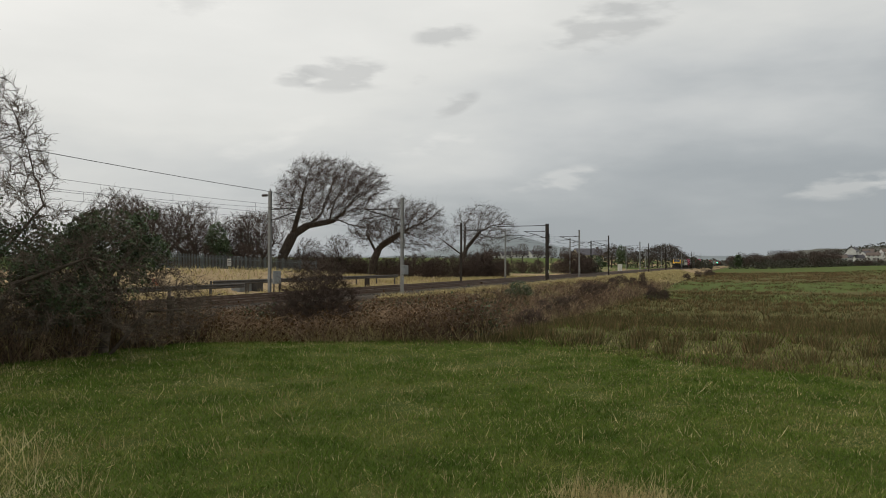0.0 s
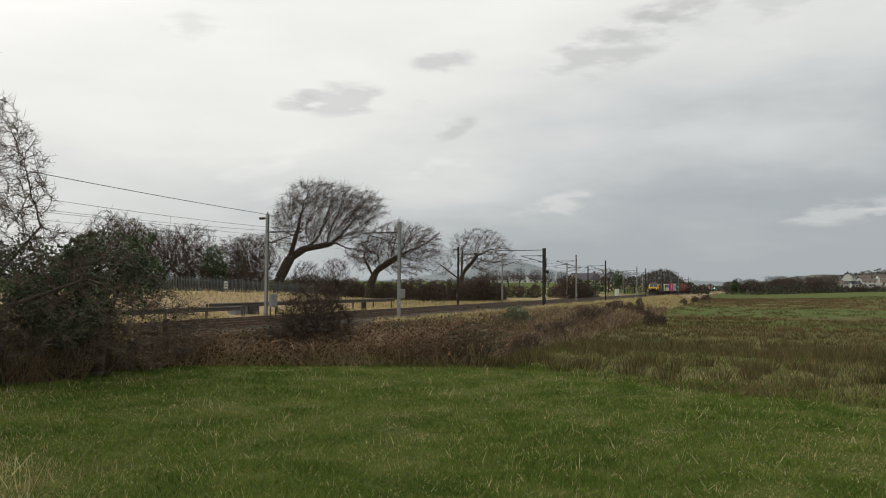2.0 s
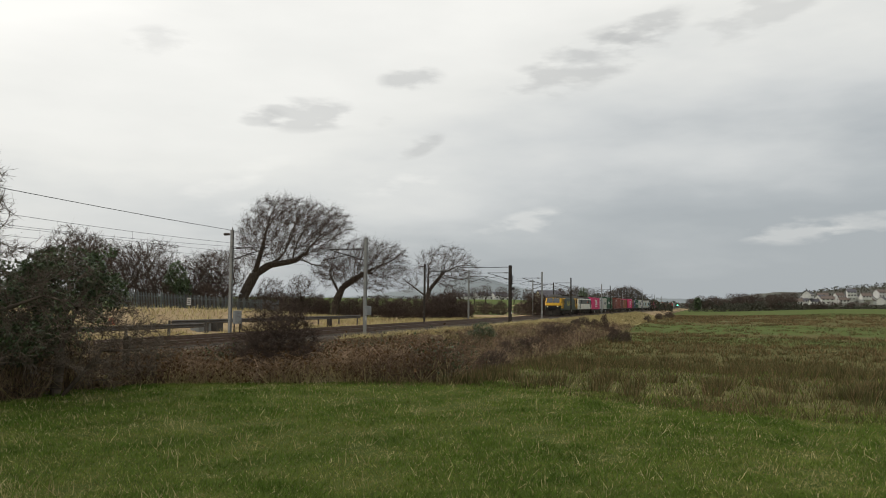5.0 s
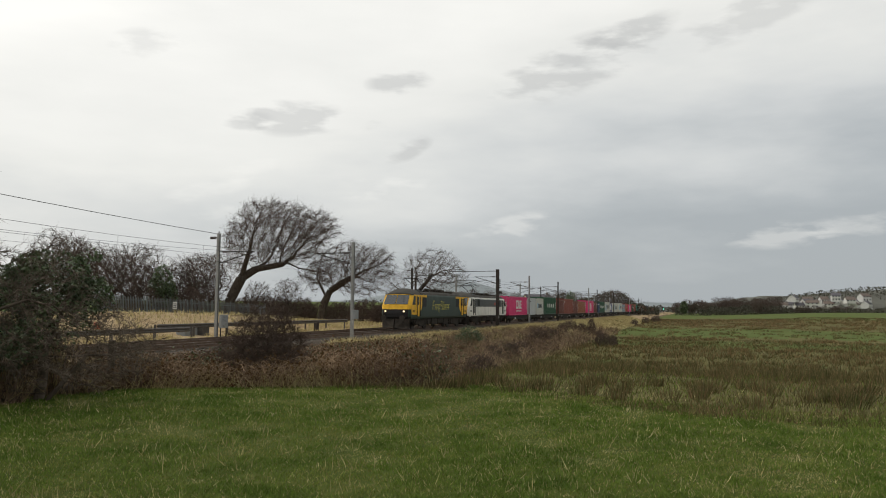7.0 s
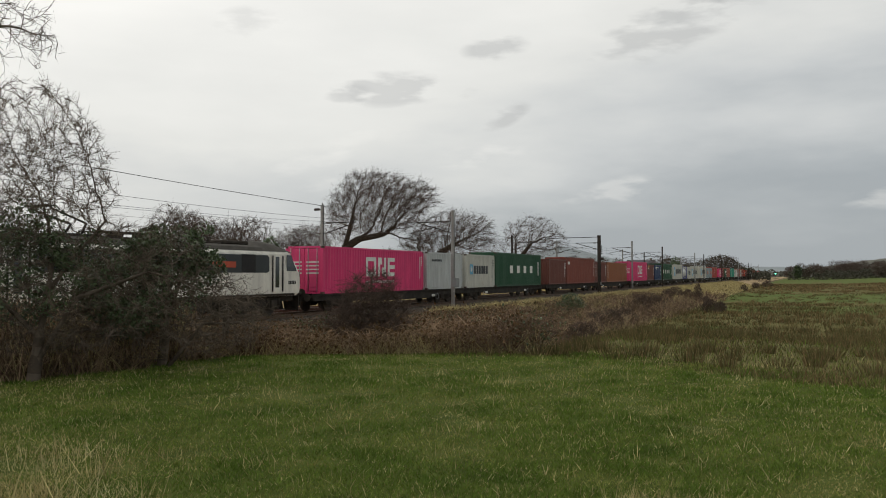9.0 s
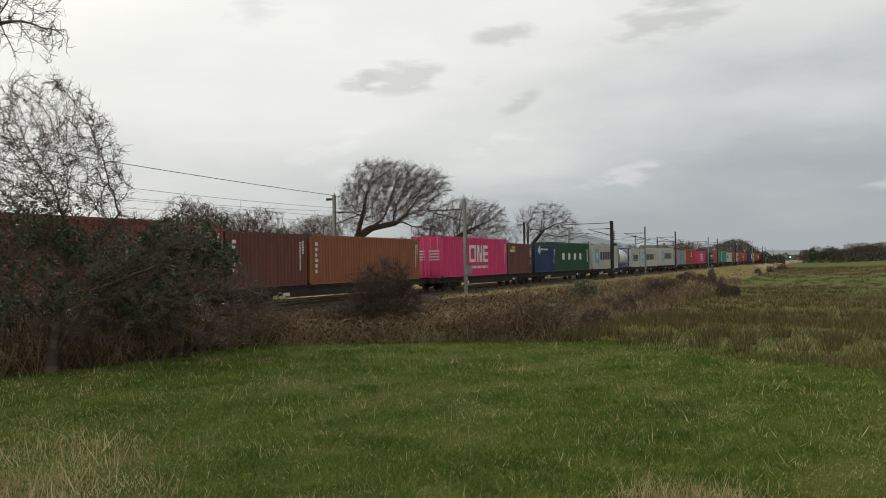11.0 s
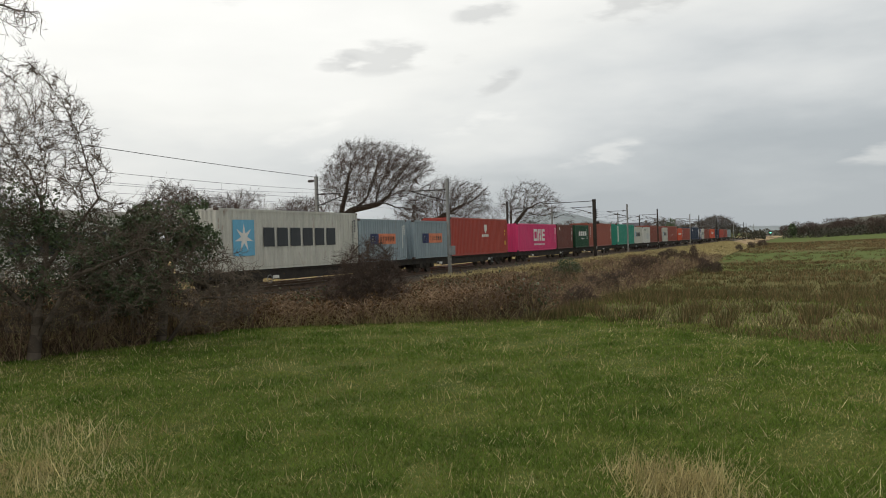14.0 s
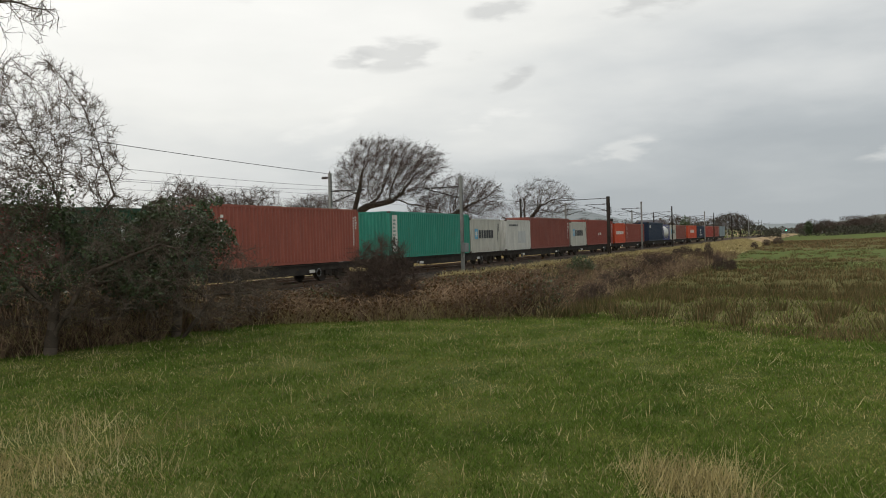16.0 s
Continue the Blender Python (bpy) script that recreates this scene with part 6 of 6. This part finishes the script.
            side_plate(bm, rect(min(X(2.12), X(2.43)), max(X(2.12), X(2.43)), 2.2 if green else 1.4, 2.9), y + s * 0.013, 0.01)
            part("pane", bm, M_GLASS, door)
            for hx in (1.88, 2.68):
                bm = bmesh.new()
                tube(bm, (X(hx), y + s * 0.04, 1.2), (X(hx), y + s * 0.04, 2.95), 0.035, n=6)
                part("handrail", bm, M_BLACK, door)
            if green:
                bm = bmesh.new()
                side_plate(bm, rect(min(X(3.5), X(4.5)), max(X(3.5), X(4.5)), 2.05, 2.88), y + s * 0.012, 0.01)
                part("grille", bm, M_BLACK, ob, "black ventilation grille")
            bm = bmesh.new()
            for k in range(5):
                xx = 0.75 + 0.13 * k
                side_plate(bm, rect(min(X(xx), X(xx + 0.09)), max(X(xx), X(xx + 0.09)), 1.55, 1.72), y + s * 0.006, 0.006)
            part("marking", bm, M_BLACK, ob)
    for s in (-1, 1):
        y = s * 1.376
        if green:
            bm = bmesh.new()
            x = -2.9
            for k, (wd, z0, z1) in enumerate(((0.5, 1.75, 2.62), (0.32, 1.75, 2.3), (0.36, 1.75, 2.3), (0.16, 1.75, 2.3), (0.4, 1.5, 2.3), (0.38, 1.75, 2.62), (0.24, 1.75, 2.5), (0.14, 1.75, 2.62), (0.16, 1.75, 2.3), (0.38, 1.75, 2.3), (0.36, 1.75, 2.3), (0.3, 1.75, 2.3))):
                lean = 0.12
                wd *= 1.22
                t = 0.07
                side_plate(bm, [(x, z0), (x + t, z0), (x + t + lean, z1), (x + lean, z1)], y + s * 0.002, 0.006)
                if wd > 0.2:
                    side_plate(bm, [(x + lean, z1 - t), (x + wd * 0.8 + lean, z1 - t), (x + wd * 0.8 + lean, z1), (x + lean, z1)], y + s * 0.004, 0.006)
                if wd > 0.35:
                    zz = (z0 + z1) / 2 - 0.05
                    side_plate(bm, [(x + 0.05, zz), (x + wd * 0.75, zz), (x + wd * 0.75, zz + t), (x + 0.05, zz + t)], y + s * 0.003, 0.006)
                x += wd + 0.07
            part("lettering", bm, M_LIME, ob, "yellow-green strokes of a company mark")
        else:
            bm = bmesh.new()
            side_plate(bm, [(-6.2, 2.12), (-6.35, 2.2), (-6.35, 2.85), (-6.2, 2.95), (6.2, 2.95), (6.35, 2.85), (6.35, 2.2), (6.2, 2.12)], y + s * 0.004, 0.01)
            part("window_band", bm, M_DARKBAND, ob, "long dark grey band")
            for x in (-5.5, 4.3):
                bm = bmesh.new()
                side_plate(bm, rect(x, x + 1.0, 2.13, 2.97), y + s * 0.01, 0.008)
                part("grille", bm, M_BLACK, ob, "black ventilation grille")
            bm = bmesh.new()
            side_plate(bm, rect(2.2, 3.9, 2.35, 2.62), y + s * 0.014, 0.008)
            part("nameplate", bm, M_ORANGERED, ob, "orange-red nameplate")
            bm = bmesh.new()
            side_plate(bm, rect(-8.4, 8.4, 0.99, 1.1), y + s * 0.006, 0.01)
            part("skirt_stripe", bm, M_UNDER, ob)
    # underneath
    for x in (-5.3, 5.3):
        bm = bmesh.new()
        for s in (-1, 1):
            side_plate(bm, [(x - 2.3, 0.55), (x - 1.9, 0.9), (x + 1.9, 0.9), (x + 2.3, 0.55), (x + 2.1, 0.35), (x + 0.9, 0.45), (x + 0.6, 0.3), (x - 0.6, 0.3), (x - 0.9, 0.45), (x - 2.1, 0.35)], s * 1.15, 0.14)
            for k in (-1.65, 1.65):
                box(bm, x + k - 0.24, x + k + 0.24, s * 1.16 - 0.1, s * 1.16 + 0.1, 0.4, 0.8, 0.04)
                tube(bm, (x + k + 0.45, s * 1.1, 0.5), (x + k + 0.45, s * 1.1, 0.92), 0.12, n=8)
                tube(bm, (x + k - 0.45, s * 1.1, 0.5), (x + k - 0.45, s * 1.1, 0.92), 0.12, n=8)
        bg = part("bogie", bm, M_UNDER, ob, "brake-dust brown bogie")
        for k in (-1.65, 1.65):
            for s in (-1, 1):
                bm = bmesh.new()
                tube(bm, (x + k, s * 0.7, 0.58), (x + k, s * 0.84, 0.58), 0.58, n=20)
                tube(bm, (x + k, s * 0.84, 0.58), (x + k, s * 0.9, 0.58), 0.16, n=8)
                part("wheel", bm, M_WHEEL, bg)
    bm = bmesh.new()
    for s in (-1, 1):
        for x0, x1, z0 in ((-2.6, -0.9, 0.4), (-0.7, 0.9, 0.5), (1.1, 2.6, 0.35)):
            box(bm, x0, x1, min(s * 0.5, s * 1.2), max(s * 0.5, s * 1.2), z0, 0.98, 0.03)
    box(bm, -8.6, 8.6, -1.12, 1.12, 0.72, 0.985)
    part("equipment_box", bm, M_UNDER, ob)
    bm = bmesh.new()
    box(bm, -3.4, 3.6, -0.8, 0.8, 3.42, 3.5, 0.02)
    for k, x in enumerate((-3.0, -2.2, -1.2, 0.0, 0.9, 2.0, 3.0)):
        for y in (-0.55, 0.55):
            tube(bm, (x, y, 3.5), (x, y, 3.66 + 0.05 * (k % 2)), 0.09, 0.06, n=8)
        if k % 2:
            box(bm, x - 0.3, x + 0.3, -0.7, -0.3, 3.5, 3.72, 0.04)
    tube(bm, (-3.2, -0.55, 3.7), (3.2, -0.55, 3.7), 0.03, n=5)
    tube(bm, (-3.2, 0.3, 3.7), (3.2, 0.3, 3.7), 0.03, n=5)
    box(bm, 3.7, 5.6, -0.75, 0.75, 3.42, 3.62, 0.06)
    part("roof_equipment", bm, M_UNDER, ob, "dark insulators and busbars")
    top = 4.66 if green else 4.5
    bm = bmesh.new()
    x0 = -4.6
    for y in (-0.45, 0.45):
        tube(bm, (x0 + 0.9, y, 3.55), (x0 + 1.15, y * 0.9, 4.05 if green else 3.95), 0.05, n=6)
        tube(bm, (x0 + 1.15, y * 0.9, 4.05 if green else 3.95), (x0 - 0.5, y * 1.2, top - 0.08), 0.038, n=6)
    for k in (-0.14, 0.14):
        tube(bm, (x0 - 0.5 + k, -0.62, top), (x0 - 0.5 + k, 0.62, top), 0.04, n=6)
        for s in (-1, 1):
            tube(bm, (x0 - 0.5 + k, s * 0.62, top), (x0 - 0.5 + k, s * 0.85, top - 0.16), 0.02, n=5)
    for y in (-0.62, 0.62):
        tube(bm, (x0 - 0.66, y, top), (x0 - 0.34, y, top), 0.02, n=5)
    box(bm, x0 - 0.1, x0 + 1.4, -0.5, 0.5, 3.42, 3.56, 0.03)
    part("pantograph", bm, M_BLACK, ob, "raised pantograph")
    return ob


def build_train():
    out = []
    out.append((loco("green"), 9.4, 0))
    out.append((loco("white"), 28.2, 0))
    HC, LO = 2.896, 2.591
    B = [M_BROWN, M_BROWN2, M_ORANGE, M_REDOX]
    col40 = column(-5.6, 0.6, 2.3, 6, 0.22)
    col20 = column(-2.6, 0.75, 2.3, 6, 0.26)

    def add(s, L, h, paint, label, marks=(), doors=False, star=None):
        c = container(L, h, paint, label, marks, doors)
        if star:
            seven_star(c, *star, M_WHITE)
        out.append((c, s * 1.0026 + L / 2, 0.98))
        return c

    F, T = 12.19, 6.06
    W = M_WHITE
    add(39.3, F, LO, M_PINK, "magenta forty-foot container with large white marks", pink_marks(F, LO), True)
    add(52.0, T, LO, M_GREY, "plain pale grey twenty-foot container", [(M_INK, letters(-2.2, -0.6, 1.95, 2.1, 7))])
    add(58.7, T, LO, M_GREYM, "grey twenty-foot container with dark marks", grey_marks(T, LO), star=(-1.9, 1.42, 0.3))
    add(65.0, F, HC, M_GREEN, "dark green high-cube container with spaced white marks", [(W, letters(-2.6, 4.6, 1.15, 1.8, 4, 0.6) + [(5.1, 5.35, 0.9, 2.2)])])
    add(79.9, T, LO, M_BROWN, "plain brown twenty-foot steel container", [(W, codes(T, LO))])
    add(86.2, F, HC, M_BROWN2, "plain reddish brown high-cube container", [(W, codes(F, HC) + [(-5.6, -4.9, 2.1, 2.4)]), (M_AMBER, [(5.72, 5.85, 1.3, 1.42)])])
    add(98.5, T, LO, M_BROWN, "dark brown twenty-foot container with upright white marks", [(W, col20 + codes(T, LO))])
    add(104.8, F, LO, M_ORANGE, "faded orange-brown forty-foot container", [(W, col40 + codes(F, LO))])
    add(120.4, F, HC, M_PINK, "magenta high-cube container with large white marks", pink_marks(F, HC), True)
    add(132.8, T, LO, M_BROWN, "brown twenty-foot container with a yellow mark", [(W, codes(T, LO) + letters(-2.5, -1.3, 1.85, 2.05, 5)), (M_AMBER, [(-2.1, -1.3, 2.12, 2.32)])])
    add(139.7, T, LO, M_BLUE, "dark blue twenty-foot container with a white emblem", [(W, codes(T, LO) + letters(-1.3, 0.7, 2.05, 2.22, 6) + [(-2.3, -1.5, 1.9, 2.2), (-2.0, -1.6, 1.7, 2.4)])])
    add(145.8, F, HC, M_GREEN, "dark green high-cube container with spaced white marks", [(W, letters(-4.0, 4.2, 1.15, 1.8, 4, 0.62) + [(5.1, 5.4, 0.9, 2.3)])])
    add(159.5, F, HC, M_GREYM, "weathered grey high-cube container with dark marks", grey_marks(F, HC), star=(-4.22, 1.53, 0.68))
    add(179.0, T, LO, M_GREYM, "weathered beige-grey twenty-foot container", grey_marks(T, LO) + [(M_INK, letters(-1.2, 1.4, 0.85, 1.02, 8))], star=(-1.9, 1.42, 0.3))
    add(185.2, F, LO, M_GREYM, "weathered grey forty-foot container with dark marks", grey_marks(F, LO), star=(-4.22, 1.37, 0.68))
    add(200.9, F, HC, M_GREYM, "weathered grey high-cube container with dark marks", grey_marks(F, HC), star=(-4.22, 1.53, 0.68))
    patch = [(M_INKBLUE, [(-1.7, -0.7, 1.05, 1.7)]), (M_SALMON, [(-0.7, 1.5, 1.05, 1.7)]), (W, codes(T, LO) + [(-1.5, -1.05, 1.2, 1.55)]), (M_INK, letters(-0.5, 1.4, 1.22, 1.52, 6, 0.35))]
    add(213.2, T, LO, M_BLUEGREY, "blue-grey twenty-foot container with an orange patch", patch)
    add(220.3, T, LO, M_BLUEGREY, "blue-grey twenty-foot container with an orange patch", patch)
    add(226.4, F, HC, M_REDOX, "red high-cube container with a small white emblem", [(W, [(0.6, 1.2, 1.9, 2.4), (0.75, 1.0, 1.7, 1.9)] + letters(0.1, 1.6, 1.4, 1.62, 4)), (M_AMBER, [(5.3, 5.6, 0.7, 1.05)] + column(5.3, 1.5, 2.1, 2, 0.25))])
    add(241.4, F, LO, M_PINK, "magenta forty-foot container with large white marks", pink_marks(F, LO))
    add(254.0, T, LO, M_BROWN, "plain brown twenty-foot steel container", [(W, [(-2.3, -2.0, 2.0, 2.3)] + codes(T, LO))])
    add(261.2, T, LO, M_GREEN, "green twenty-foot container with white marks", [(W, letters(-1.6, 2.0, 1.35, 1.85, 4, 0.2) + letters(-0.4, 0.9, 0.95, 1.1, 6) + [(2.1, 2.25, 0.9, 2.1)])])
    add(267.4, F, HC, M_BROWN3, "faded brick-red high-cube container", [(W, column(-5.4, 1.2, 2.5, 6, 0.2) + codes(F, HC))])
    add(283.1, F, HC, M_TEAL, "teal high-cube container with a white upright panel", [(W, [(-5.75, -5.1, 0.4, 2.65)]), (M_TEAL, column(-5.65, 0.5, 2.5, 9, 0.4, 0.5))])
    add(295.4, T, LO, M_GREYM, "pale grey twenty-foot container with dark marks", grey_marks(T, LO), star=(-1.9, 1.42, 0.3))
    add(302.9, T, LO, M_PALE, "dirty white twenty-foot steel container", [(M_INK, letters(-2.3, -0.2, 2.05, 2.2, 7)), (M_GREY, [(-0.2, 1.7, 0.6, 1.6)])])
    add(309.0, F, HC, M_BROWN2, "plain reddish brown high-cube container", [(W, codes(F, HC))])
    add(321.8, T, LO, M_GREYM, "pale grey twenty-foot container with dark marks", grey_marks(T, LO), star=(-1.9, 1.42, 0.3))
    add(328.1, F, HC, M_REDOX2, "dull red-brown high-cube container", [(W, letters(-1.0, 0.6, 1.1, 1.4, 2, 0.5) + codes(F, HC))])
    add(341.4, T, LO, M_REDORANGE, "bright orange-red twenty-foot container", [(W, letters(-2.2, 2.0, 1.15, 1.55, 8, 0.3))])
    add(347.8, F, LO, M_REDOX2, "dull red-brown forty-foot container", [(W, col40)])
    add(363.6, F, HC, M_NAVY, "dark navy blue high-cube container", [(W, [(-5.4, -4.6, 2.0, 2.4)] + codes(F, HC))])
    add(382.6, T, LO, M_GREYM, "pale grey twenty-foot container", grey_marks(T, LO))
    add(388.8, F, LO, M_BROWN2, "reddish brown forty-foot container", [(W, codes(F, LO))])
    add(403.0, F, LO, M_REDORANGE, "bright orange-red forty-foot container", [(W, letters(-2.6, 2.6, 1.1, 1.7, 8, 0.3))])
    add(416.0, F, LO, M_NAVY, "navy blue forty-foot container", [(W, hollow(-1, 0.2, 0.9, 1.8, 0.25) + letters(-2, 2, 0.5, 0.7, 7))])
    add(431.0, F, LO, M_REDOX, "oxide red forty-foot steel container", [(W, codes(F, LO))])
    add(444.4, F, LO, M_REDOX2, "dull red-brown forty-foot container", [(W, codes(F, LO))])
    add(458.2, F, LO, M_BLUEGREY, "dull blue-grey forty-foot container", [(W, codes(F, LO))])
    for s, label in ((171.9, "white tank container in a dark blue frame"), (375.9, "white tank container in a dark blue frame")):
        out.append((tank_container(label), s * 1.0026 + 3.03, 0.98))
    first = None
    for k in range(21):
        s = 38.95 + k * 20.18
        s = [38.9, 58.4, 79.4, 98.2, 120.0, 139.2, 159.1, 178.6, 200.5, 219.9, 241.0, 260.7, 282.7, 302.5, 321.4, 341.0, 363.1, 382.2, 402.6, 430.6, 451.0][k]
        w = flat_wagon() if first is None else copy_thing(first, Matrix.Identity(4))
        first = first or w
        out.append((w, s * 1.0026 + 9.55, 0))
    return out


TRAIN = build_train()


def motions():
    """The whole train runs along the line at a steady speed."""
    for ob, s, lift in TRAIN:
        rows = []
        for i in range(33):
            t = i * 0.5
            u = u_at(START - SPEED * t + s)
            p = on_line(u, 0, RAIL + lift)
            rows.append((t, pose(p.x, p.y, p.z, 0, 0, math.degrees(line_yaw(u)))))
        walk(ob, rows)


motions()
